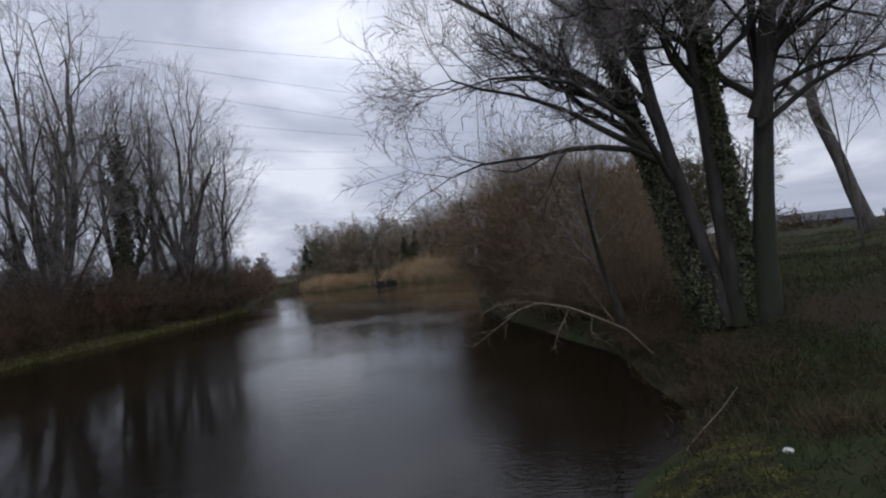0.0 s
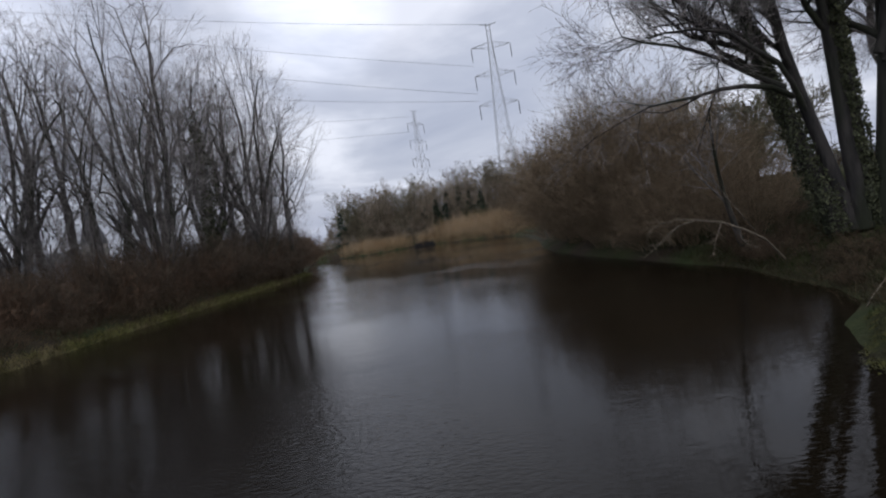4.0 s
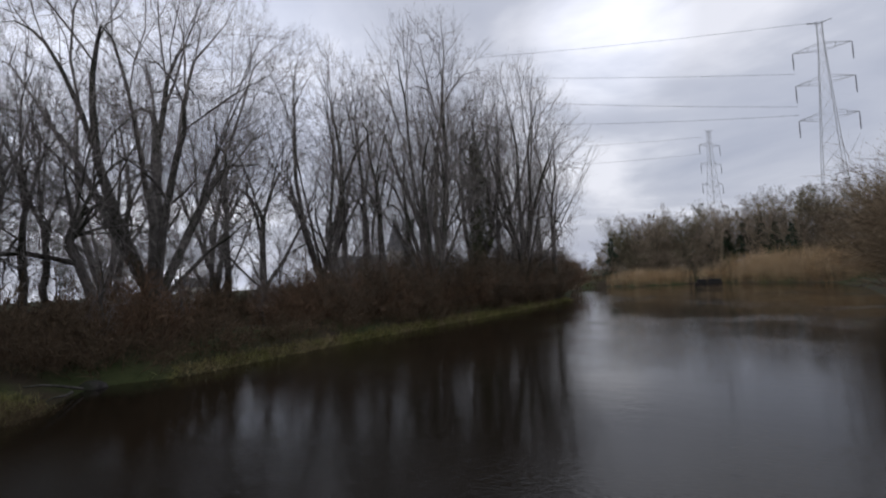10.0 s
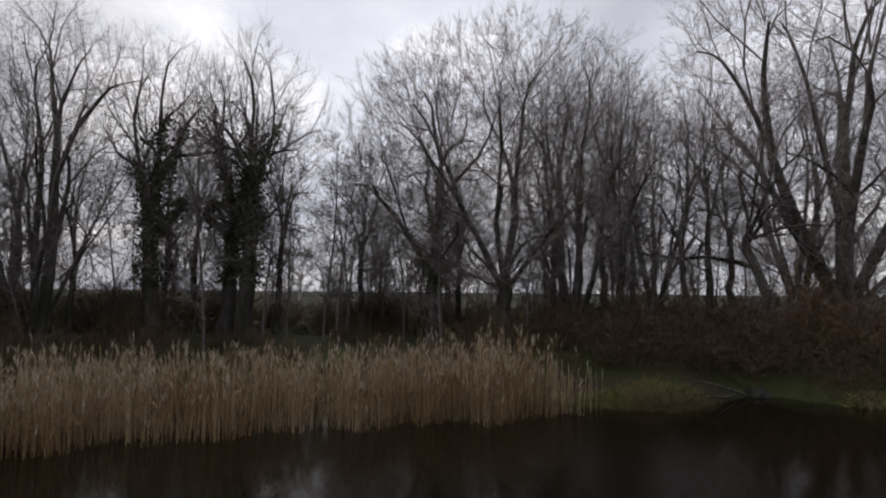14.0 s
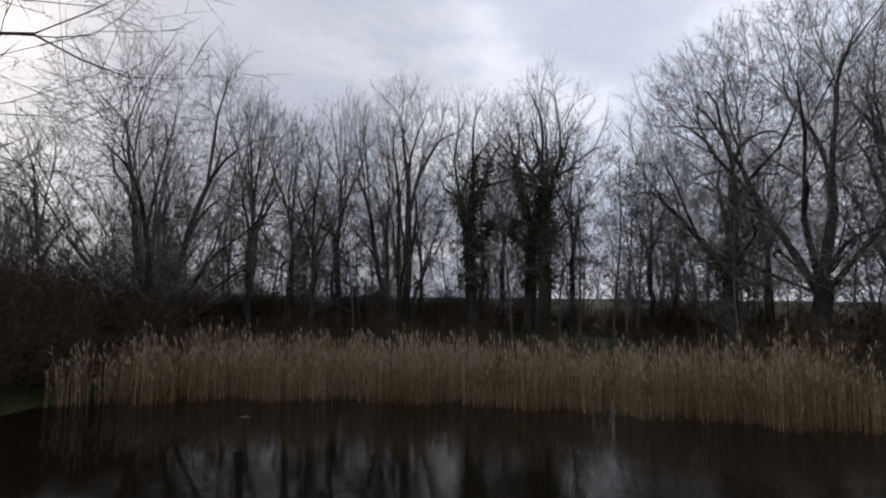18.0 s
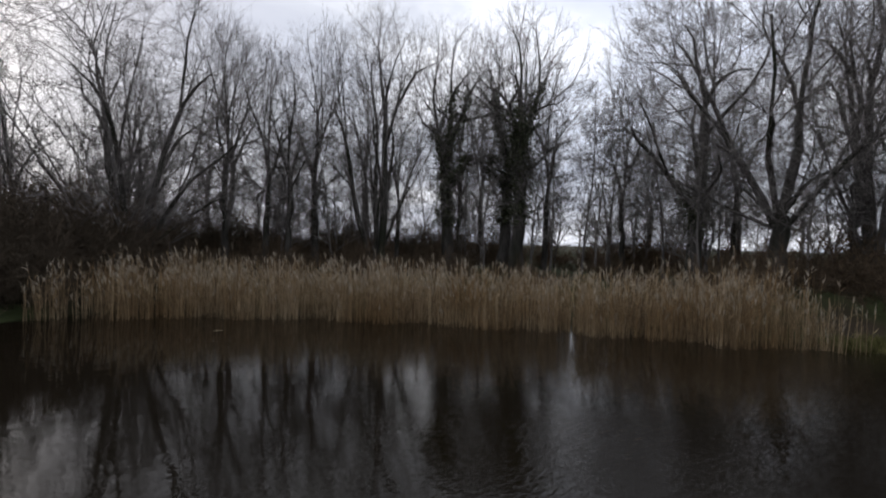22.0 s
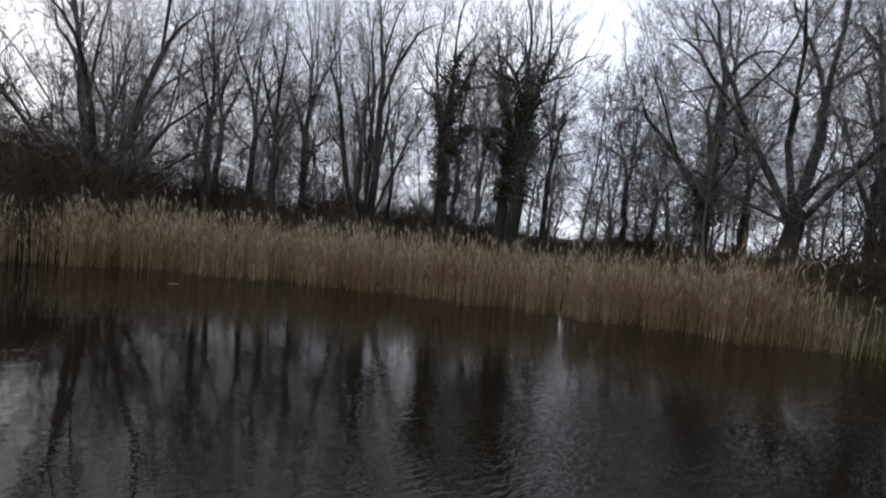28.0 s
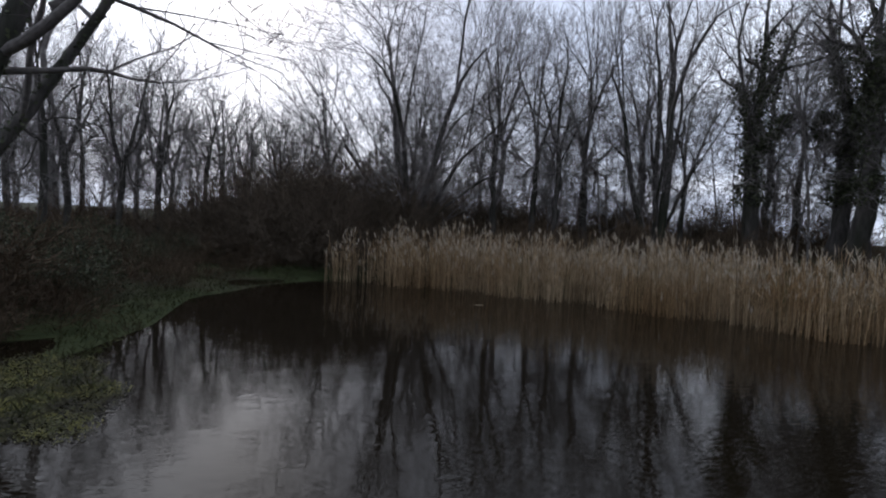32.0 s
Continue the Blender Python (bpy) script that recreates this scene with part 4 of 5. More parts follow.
for x, y, a, s in ((-21.0, 20.2, 70, 0.85), (-20.6, 33.0, 160, 0.95), (-19.0, 39.2, 240, 1.0), (-21.6, 42.5, 300, 0.8), (-28.0, 24.5, 20, 1.0), (-26.0, 31.0, 190, 0.95), (-29.5, 17.0, 110, 0.9), (-23.2, 46.0, 40, 0.6)):
    repeat(tall, x, y, a, s)
birch = crowned(53, (-0.1, -0.15, 5.0), 0.18, fuzz=0, attract=profile(800, [(3.0, 1.2), (6.4, 2.6), (10.0, 2.9), (13.2, 1.6), (14.4, 0.6)], 0.2), steps=(0.25, 0.25, 0.3), rest=0.34, tip=0.0055, up=0.3, bark=PALE_BARK)
stand(birch, -21.0, 25.6, "tree with a pale grey trunk on the west bank", "tree", "west bank trees")
west_ivy = crowned(54, (0.1, 0.1, 6.0), 0.27, fuzz=0, attract=profile(800, [(3.4, 1.2), (7.4, 2.4), (11.0, 2.8), (13.4, 1.8), (14.8, 0.6)], 0.2), steps=(0.3, 0.3, 0.3), rest=0.34, tip=0.0055, up=0.35, ivy=9000, ivy_size=0.17, shag=0.5, ivy_top=11.5)
stand(west_ivy, -21.0, 30.2, "tall trunk wrapped in dark ivy on the west bank", "tree", "west bank trees")
repeat(west_ivy, -22.4, 24.2, 90, 0.5)

spread = crowned(56, (0.1, -0.1, 1.6), 0.20, profile(1100, [(2.0, 2.0), (4.0, 3.8), (6.8, 4.4), (9.4, 3.4), (11.4, 1.2)], 0.18), spokes=7, rest=0.36, inertia=0.5, up=0.2, twigs=4)
stand(spread, -25.6, 16.4, "spreading leafless tree with fine brown twigs on the bank", "tree", "west bank trees")
for x, y, a, s in ((-23.4, 18.8, 120, 0.8), (-20.6, 36.6, 60, 0.9)):
    repeat(spread, x, y, a, s)
rngq = random.Random(31)
for k in range(11):
    repeat(slim, -20.8 - rngq.uniform(0, 4.5), 7.5 + 27 * k / 10 + rngq.uniform(-0.6, 0.6), rngq.uniform(0, 360), rngq.uniform(0.28, 0.5))

# ---- undergrowth along the banks ----
bramble = bush(61, 50, 2.3, 1.7, 1.75, (7, 7), DARK_TWIG, 0.9, 0.012, 0.0078, 0.03, "bramble_thicket")
stand(bramble, -20.2, 9.6, "tangled dark brown bramble thicket on the bank", "bush", "bank brambles")
rngu = random.Random(4)
for x, y in ((-20.5, 12.6), (-20.6, 15.6), (-20.6, 18.6), (-20.5, 21.6), (-20.3, 24.6), (-20.1, 27.8), (-20.1, 31.0), (-20.1, 34.4), (-20.3, 38.0), (-21.8, 42.0), (-22.4, 14.2), (-22.6, 18.2), (-22.2, 10.8), (-20.6, 6.8), (-20.0, 4.4),
             (-19.4, 2.0), (-18.6, -0.6), (-17.4, -3.6), (-16.2, -6.2), (-14.6, -8.4), (-12.6, -10.4), (-10.4, -12.2), (-8.4, -13.6), (-20.8, -2.0), (-19.8, -5.6), (-18.0, -8.6), (-16.2, -11.0), (-13.8, -13.0),
             (-11.2, -14.6), (-22.6, 3.2), (-23.2, 6.6), (-24.5, 9.6)):
    repeat(bramble, x + (0.9 if y > 5 and x > -21 else 0.0), y, rngu.uniform(0, 360), rngu.uniform(0.6, 1.0) if y > 5 else (rngu.uniform(0.4, 0.5) if -9 < y < -1 else rngu.uniform(0.65, 0.9)))
for x, y in ((-22.6, -8.2), (-20.8, -11.2), (-18.2, -13.6), (-15.6, -15.6), (-24.4, -3.2), (-22.8, -1.0), (-12.8, -16.8), (-23.4, -5.6), (-22.2, 1.6)):
    repeat(bramble, x, y, rngu.uniform(0, 360), rngu.uniform(0.5, 0.65))
for x, y, a, s in ((-20.4, 2.6, 30, 1.05), (-21.2, 0.6, 140, 1.0), (-20.6, 5.2, 250, 1.1), (-22.4, 4.4, 80, 1.25), (-22.8, 1.8, 200, 1.2), (-24.6, 3.4, 310, 1.3), (-25.0, 7.4, 20, 1.3), (-22.0, 7.2, 100, 1.2)):
    repeat(bramble, x, y, a, s)
for x, y, a, s in ((-26.6, 13.2, 20, 1.2), (-27.8, 15.8, 90, 1.25), (-26.8, 18.4, 160, 1.25), (-28.4, 20.8, 240, 1.3), (-25.0, 13.0, 310, 1.1), (-26.4, 22.6, 60, 1.2), (-28.6, 10.6, 130, 1.25), (-27.2, 8.6, 200, 1.2)):
    repeat(bramble, x, y, a, s)
red_bush = bush(62, 52, 2.0, 1.6, 2.5, (8, 8), RED_TWIG, 0.65, 0.014, 0.008, 0.0, "brown_bush")
stand(red_bush, -20.8, 19.8, "reddish brown leafless bush on the west bank", "bush", "brown bushes")
for x, y, s in ((-20.8, 23.2, 1.0), (-20.6, 29.4, 1.05), (-20.4, 36.0, 1.1), (-20.6, 40.2, 1.2), (-20.2, 26.4, 1.05), (-20.3, 32.4, 1.05), (-21.2, 17.2, 0.9), (-21.4, 14.4, 0.85), (-22.6, 21.0, 1.0), (-22.4, 34.0, 1.1), (-22.2, 45.5, 1.3), (-23.8, 50.0, 1.4), (-22.6, 16.4, 0.9), (-21.6, 8.4, 1.0), (-25.5, 57.0, 1.6)):
    repeat(red_bush, x, y, rngu.uniform(0, 360), s)
mound_bush = bush(63, 85, 3.0, 2.2, 2.9, (10, 9), THORN, 0.75, 0.011, 0.0062, 0.035, "thorn_bush")
stand(mound_bush, -3.0, -15.4, "dense dark rounded thorn bush beside the reeds", "bush", "dark thorn bushes", 0, 0.96)
for x, y, a, k in ((-4.9, -15.8, 100, 1.0), (-6.6, -17.2, 40, 1.05), (-3.6, -17.4, 220, 1.08), (-1.3, -15.8, 170, 0.7), (-4.3, -13.8, 290, 0.65), (-2.0, -17.0, 30, 0.9), (-5.6, -14.8, 330, 0.78), (-3.9, -15.2, 75, 0.98), (-5.6, -17.0, 190, 1.05), (-0.4, -17.0, 250, 0.72)):
    repeat(mound_bush, x, y, a, k)
repeat(mound_bush, -10.0, -18.5, 200, 0.9)
for k, (x, y, s) in enumerate(((-21.6, 16.2, 0.8), (-21.2, 19.6, 0.95), (-21.4, 23.0, 1.05), (-21.0, 26.6, 1.1), (-21.0, 30.0, 1.1), (-21.0, 33.4, 1.1), (-21.0, 37.0, 1.15), (-21.6, 41.0, 1.2), (-23.0, 46.0, 1.3), (-22.6, 21.4, 1.2), (-22.4, 28.4, 1.3), (-21.6, 35.2, 1.35), (-22.2, 39.4, 1.3))):
    repeat(mound_bush, x, y, 37 * k, s)
for x, y, s in ((3.9, 8.4, 0.32), (3.7, 10.4, 0.42), (3.9, 11.4, 0.45), (4.1, 12.6, 0.6), (5.6, 10.6, 0.45), (3.3, 7.6, 0.26)):
    repeat(bramble, x, y, rngu.uniform(0, 360), s)
leafy = ivy_bush(67, 2.0, 1.6, 1.55)
stand(leafy, 1.0, -6.6, "dark green bramble bush with leaves at the water's edge", "bush", "south thicket", 0, 0.95)
for x, y, a, k in ((2.3, -5.6, 70, 1.05), (2.6, -7.6, 200, 1.1), (0.5, -8.2, 130, 0.75), (3.9, -6.6, 310, 1.15), (1.9, -9.4, 20, 0.95), (0.5, -10.2, 260, 0.6), (3.9, -9.6, 100, 1.1), (5.6, -8.0, 10, 1.2), (-0.1, -6.9, 220, 0.5),
                   (-0.2, -13.4, 45, 0.7), (1.6, -12.4, 160, 0.85), (3.6, -12.0, 300, 1.0), (5.8, -11.4, 215, 1.1)):
    repeat(leafy, x, y, a, k)
repeat(bramble, 0.0, -5.7, 20, 0.5)
repeat(bramble, 0.4, -4.9, 120, 0.5)
for x, y, a, k in ((0.2, -18.0, 10, 1.0), (2.4, -18.4, 80, 1.1), (4.6, -17.8, 150, 1.1), (6.8, -16.8, 230, 1.15), (9.0, -15.6, 300, 1.2), (4.0, -20.5, 40, 1.15), (7.6, -20.0, 110, 1.2), (10.8, -18.6, 190, 1.2)):
    repeat(bramble, x, y, a, k)
for x, y, s in ((-0.8, -9.4, 0.35), (-1.0, -11.4, 0.45), (0.2, -10.4, 0.5), (-2.4, -12.9, 0.4)):
    repeat(bramble, x, y, rngu.uniform(0, 360), s)
for x, y, s in ((-18.6, -13.4, 0.72), (-15.8, -16.2, 0.75), (-12.4, -18.0, 0.75), (-9.2, -18.8, 0.7)):
    repeat(mound_bush, x, y, rngu.uniform(0, 360), s)
for x, y in ((-18.5, -19.5), (-21.2, -17.0), (-23.6, -14.4), (-15.0, -21.5), (-26.6, -8.0)):
    repeat(bramble, x, y, rngu.uniform(0, 360), rngu.uniform(1.2, 1.45))

for k in range(11):
    a, d = radians(100 + 54 * k / 10), 24.5 + 2.0 * rngu.random()
    repeat(red_bush, -3.0 - math.sin(a) * d, 2.0 + math.cos(a) * d, rngu.uniform(0, 360), rngu.uniform(0.62, 0.78))

# ---- trees south of the pond, and the leaning trunk ----
thin = crowned(71, (0.15, 0.1, 2.2), 0.095, fuzz=0, attract=profile(600, [(1.2, 0.8), (2.8, 1.5), (5.0, 1.9), (6.6, 1.4), (7.7, 0.5)], 0.22), steps=(0.2, 0.25, 0.25), rest=0.34, up=0.3)
stand(thin, 8.1, -23.8, "thin leafless tree in the wood to the south", "tree", "south wood")
for x, y, a, s in ((6.7, -24.4, 50, 0.9), (5.4, -23.0, 120, 1.0), (2.5, -25.7, 230, 1.0), (-0.8, -24.2, 20, 0.85), (3.4, -21.0, 140, 0.8), (10.5, -21.0, 200, 1.1), (-4.0, -24.5, 260, 0.9), (7.2, -19.0, 330, 0.9), (-1.4, -20.5, 60, 0.75), (-3.4, -21.5, 15, 0.8), (8.8, -18.0, 255, 1.0), (9.4, -26.5, 345, 1.1), (-2.6, -19.0, 125, 0.7)):
    repeat(thin, x, y, a, s * 1.1)
for k in range(16):
    repeat(thin, -4.5 + 17 * k / 15 + rngt.uniform(-0.6, 0.6), -22.5 - rngt.uniform(0, 9), rngt.uniform(0, 360), rngt.uniform(0.75, 1.1))
for x, y, a, s in ((2.6, -12.8, 130, 0.95), (1.4, -14.6, 220, 0.9), (0.8, -16.8, 310, 0.95), (2.9, -15.4, 35, 1.0), (4.4, -14.2, 280, 1.0), (1.9, -20.4, 200, 1.0), (-0.4, -17.8, 300, 0.8)):
    repeat(thin, x, y, a, s)
lean_tree = forked(72, [((0, 0), (-0.42, -0.16), 7.6, 0.17), ((0.5, -1.0), (-0.36, -0.22), 7.0, 0.12)], (2, 5, 0.45, 10, 34), (2.8, 1.8, 1.2, 0.8, 0.45), ways=(2, 2), fat=0.005, tip=0.45, side=(35, 70), lift=0.02,
                   ivy=1500, ivy_size=0.06, shag=0.03,
                   extra=[([(-1.75, -0.6, 3.9), (-2.3, -0.9, 4.35), (-3.0, -1.1, 4.5), (-3.7, -1.2, 4.62)], 0.06, 0.012),
                          ([(-1.3, -0.5, 3.0), (-1.9, -0.9, 3.25), (-2.6, -1.1, 3.2), (-3.1, -1.2, 3.3)], 0.05, 0.01)])
stand(lean_tree, 1.25, -5.05, "ivy-covered leafless trunk leaning over the water", "tree")


# ---- reeds ----
def reed_mesh(seed, n, place, height, plume=True):
    """Dead reed stems with drooping blades and feathery heads, as one sheet of stuff."""
    rng = np.random.default_rng(seed)
    base = place(rng, n)
    n, ends, base = len(base), base[:, 3], base[:, :3]
    h = height * ends * rng.normal(1, 0.23, n).clip(0.45, 1.5) * (1 + 0.10 * np.sin(base[:, 0] * 1.9) * np.cos(base[:, 1] * 1.3))
    d = unit(np.stack([rng.normal(0.02, 0.04, n), rng.normal(0.015, 0.04, n), np.ones(n)], 1))
    pts, rad = grow(rng, base, d, h, rng.uniform(0.003, 0.007, n), 4, 0.03, 0, 0.6)
    s = sprout(rng, pts, rad, 2, 0.35, 0.95, 14, 40, 0.24, 1.0, 0.004)
    bp, br = grow(rng, *s, 4, 0.12, -0.16, 0.25)
    side = unit(np.cross(bp[:, 1] - bp[:, 0], rng.normal(0, 1, (len(bp), 3))))
    w = 0.0055 * np.array([0.8, 1.0, 0.7, 0.1])[None, :, None] * side[:, None]
    v = np.stack([bp - w, bp + w], 2).reshape(len(bp), 8, 3)
    f = np.array([[0, 1, 3, 2], [2, 3, 5, 4], [4, 5, 7, 6]])[None] + np.arange(len(bp))[:, None, None] * 8
    straw = merge([tubes(pts, rad, 3), (v.reshape(-1, 3), f.reshape(-1, 4))])
    head = None
    if plume:
        pick = rng.random(n) < 0.36
        tip, dirn = pts[pick, -1], unit(pts[pick, -1] - pts[pick, -2])
        q = len(tip)
        droop = unit(np.stack([rng.normal(0.5, 0.35, q), rng.normal(0.2, 0.4, q), np.zeros(q)], 1))
        parts = []
        for k in range(3):
            dd = unit(dirn + droop * (0.18 + 0.3 * k * rng.random((q, 1))) + rng.normal(0, 0.12, (q, 3)))
            hp, hr = grow(rng, tip - dirn * 0.03 * k, dd, rng.uniform(0.09, 0.2, q), rng.uniform(0.007, 0.013, q), 4, 0.1, -0.1, 0.15)
            hr[:, 0] *= 0.35
            parts.append(tubes(hp, hr, 3))
        head = merge(parts)
    return straw, head


REED_FRONT = [(-4.1, -11.2), (-4.9, -11.1), (-6.1, -10.5), (-8.1, -9.1), (-9.9, -7.3), (-11.5, -5.2), (-12.9, -3.0), (-13.8, -1.3), (-14.5, 0.2), (-15.4, 1.7)]


def along(line, depth, thick_front=0.6):
    line = np.array(line)
    seg = np.linalg.norm(np.diff(line, axis=0), axis=1)
    cum = np.concatenate([[0], np.cumsum(seg)])

    def place(rng, n):
        s = rng.random(n) * cum[-1]
        x, y = np.interp(s, cum, line[:, 0]), np.interp(s, cum, line[:, 1])
        i = np.clip(np.searchsorted(cum, s) - 1, 0, len(seg) - 1)
        t = (line[i + 1] - line[i]) / seg[i][:, None]
        nrm = np.stack([-t[:, 1], t[:, 0]], 1)
        edge = 0.16 * np.sin(s * 2.3) + 0.12 * np.sin(s * 5.1 + 1)
        taper = np.clip(np.minimum(s, cum[-1] - s) / 1.2, 0.25, 1)
        q = rng.random(n) ** thick_front * depth * taper + edge
        p = np.stack([x, y], 1) + nrm * q[:, None]
        z = np.clip(ground_height(p[:, 0], p[:, 1]), -0.12, 0.2)
        ends = np.clip(0.72 + np.minimum(s, cum[-1] - s) / 3.5, 0.5, 1)
        thin_out = rng.random(n) < np.clip(0.15 + np.minimum(s, cum[-1] - s) / 2.4, 0, 1)
        return np.stack([p[:, 0], p[:, 1], z, ends], 1)[thin_out]
    return place


def reed_bed(name, label, seed, n, place, height, plume=True):
    straw, head = reed_mesh(seed, n, place, height, plume)
    ob = link(name, np_mesh(name, *straw), STRAW)
    tagged(ob, label, "reeds", kind="stuff")
    if head:
        tagged(link("seed_heads", np_mesh("seed_heads", *head), PLUME, ob, "pale feathery seed heads"), kind="stuff")
    return ob


reed_bed("reed_bed", "dense bed of dry straw-coloured reeds along the far bank", 81, 7600, along(REED_FRONT, 2.2, 0.9), 1.04)
reed_bed("sparse_reeds", "tall sparse dry reeds at the end of the bed", 84, 420, along([(-13.2, -2.0), (-14.4, 0.0), (-15.9, 1.9)], 1.2, 1.0), 1.36)
reed_bed("far_reeds", "pale dry reeds on the far bank beyond the scrub", 82, 7000, along([(-11.0, 69.0), (-8.8, 67.0), (-4.0, 61.2), (0.2, 56.8), (2.0, 53.0)], 6.0, 1.0), 2.5, False)
reed_bed("far_reeds", "low pale reeds beside the platform on the far bank", 83, 3600, along([(-24.0, 69.0), (-19.0, 64.8), (-16.0, 66.3), (-12.8, 69.8), (-10.0, 69.4)], 3.5, 1.0), 1.5, False)

# ---- grass, weed and litter ----
def tufts(name, label, seed, n, region, mat, length, width, lean=0.5, zmin=-0.05):
    """Grass blades as one sheet of stuff: region gives points, those on dry ground stay."""
    rng = np.random.default_rng(seed)
    p = region(rng, n)
    z = ground_height(p[:, 0], p[:, 1])
    keep = z > zmin
    p, z = p[keep], z[keep]
    n = len(p)
    base = np.stack([p[:, 0], p[:, 1], z - 0.02], 1)
    d = np.stack([rng.normal(0, lean, n), rng.normal(0, lean, n), np.ones(n)], 1)
    pts, _ = grow(rng, base, d, length * rng.uniform(0.5, 1.3, n), np.ones(n), 3, 0.22, -0.22)
    side = unit(np.cross(d, rng.normal(0, 1, (n, 3)))) * width
    w = side[:, None] * np.array([1.0, 0.8, 0.12])[None, :, None]
    v = np.stack([pts - w, pts + w], 2).reshape(n, 6, 3)
    f = np.array([[0, 1, 3, 2], [2, 3, 5, 4]])[None] + np.arange(n)[:, None, None] * 6
    ob = link(name, np_mesh(name, v, f.reshape(-1, 4)), mat)
    return tagged(ob, label, "grass", kind="stuff")


def box_region(x0, x1, y0, y1, clump=0.0, count=60):
    def give(rng, n):
        if clump:
            c = np.stack([rng.uniform(x0, x1, count), rng.uniform(y0, y1, count)], 1)
            return c[rng.integers(0, count, n)] + rng.normal(0, clump, (n, 2))
        return np.stack([rng.uniform(x0, x1, n), rng.uniform(y0, y1, n)], 1)
    return give


def shore_region(line, inner, outer):
    line = np.array(line)
    seg = np.linalg.norm(np.diff(line, axis=0), axis=1)
    cum = np.concatenate([[0], np.cumsum(seg)])

    def give(rng, n):
        s = rng.random(n) * cum[-1]
        p = np.stack([np.interp(s, cum, line[:, 0]), np.interp(s, cum, line[:, 1])], 1)
        return p + np.stack([rng.uniform(inner, outer, n), rng.normal(0, 0.3, n)], 1)
    return give


tufts("bank_grass", "short wet green grass on the near bank", 91, 46000, box_region(0, 12, 2.5, 16), GRASS, 0.14, 0.006, zmin=0.12)
tufts("bank_grass", "rough green grass on the field behind the tree", 92, 30000, box_region(6, 24, 8, 30), OLIVE_GRASS, 0.22, 0.007, zmin=0.12)
tufts("dry_grass", "tussocks of dead brown grass on the near bank", 93, 7000, box_region(3.3, 7.5, 2.8, 5.8, 0.20, 45), DRY_GRASS, 0.36, 0.004, 0.6, zmin=0.15)
tufts("low_grass", "low green grass at the pond's south edge", 94, 26000, box_region(-3.5, 4, -13.5, -1.6), OLIVE_GRASS, 0.13, 0.007, zmin=0.0)
tufts("west_grass", "pale yellow-green grass along the west water edge", 95, 12000, shore_region([(-18.3, 41), (-18.1, 31), (-18.3, 23.5), (-18.5, 17), (-18.3, 12), (-18.1, 7.8)], -0.4, 0.2), PALE_GRASS, 0.30, 0.012, 0.6, zmin=-0.12)
tufts("west_dry_grass", "straw-coloured grass along the west water edge", 96, 4000, shore_region([(-18.3, 41), (-18.1, 31), (-18.3, 23.5), (-18.5, 17), (-18.3, 12), (-18.1, 7.8)], -1.9, 0.0), DRY_GRASS, 0.35, 0.012, 0.6, zmin=-0.12)
tufts("spit_grass", "straw-coloured grass on the low spit by the reeds", 97, 6000, shore_region([(-17.2, 4.2), (-16.2, 3.2), (-15.4, 1.8)], -0.5, 0.5), DRY_GRASS, 0.28, 0.007, 0.6, zmin=-0.3)
tufts("spit_green", "green grass on the low spit by the reeds", 98, 5000, shore_region([(-17.2, 4.0), (-16.4, 2.6), (-15.8, 1.2)], -0.9, 0.2), PALE_GRASS, 0.28, 0.007, 0.6, zmin=-0.2)


tufts("far_grass", "rough brown grass at the far end of the pond", 90, 9000, box_region(-30, 8, 58, 84), DRY_GRASS, 0.8, 0.035, 0.4, zmin=0.0)


def weed_mat(name, label, seed, n, cx, cy, rx, ry, turn):
    """Small leaves afloat at the edge, thick in the middle and torn at the rim."""
    rng = np.random.default_rng(seed)
    a, q = rng.random(n) * 2 * np.pi, np.sqrt(rng.random(n))
    q = q * (0.86 + 0.10 * np.sin(3 * a + 1) + 0.08 * np.sin(7 * a)) * rng.uniform(0.9, 1.12, n)
    x, y = rx * q * np.cos(a), ry * q * np.sin(a)
    c, s = math.cos(radians(turn)), math.sin(radians(turn))
    p = np.stack([cx + c * x - s * y, cy + s * x + c * y, 0.006 + 0.05 * rng.random(n) ** 3], 1)
    p[:, 2] = np.maximum(p[:, 2], ground_height(p[:, 0], p[:, 1]) + 0.01)
    t = rng.random(n) * 2 * np.pi
    e1 = np.stack([np.cos(t), np.sin(t), rng.normal(0, 0.35, n)], 1) * rng.uniform(0.005, 0.013, n)[:, None]
    e2 = np.stack([-np.sin(t), np.cos(t), rng.normal(0, 0.35, n)], 1) * rng.uniform(0.004, 0.010, n)[:, None]
    v = np.stack([p - e1, p + e2, p + e1, p - e2], 1)
    ob = link(name, np_mesh(name, v.reshape(-1, 3), np.arange(4 * n).reshape(-1, 4)), WEED)
    return tagged(ob, label, "pondweed", kind="stuff")


weed_mat("pondweed", "yellow-green floating weed at the near bank", 101, 26000, 1.7, 4.3, 2.0, 0.7, 56)
weed_mat("pondweed", "yellow-green floating weed by the low grass", 102, 26000, -1.2, -3.3, 0.9, 1.3, 20)

tufts("shore_litter", "matted dead grass along the near water edge", 99, 3500, shore_region([(2.4, 5.8), (3.1, 7.4), (3.2, 9.6), (3.5, 11.6), (3.0, 13.6)], -0.35, 1.3), DRY_GRASS, 0.3, 0.005, 0.8, zmin=-0.1)
tufts("shore_green", "green grass along the near water edge", 100, 12000, shore_region([(2.4, 5.8), (3.1, 7.4), (3.2, 9.6), (3.5, 11.6), (3.0, 13.6)], -0.25, 2.2), GRASS, 0.2, 0.006, 0.6, zmin=-0.1)

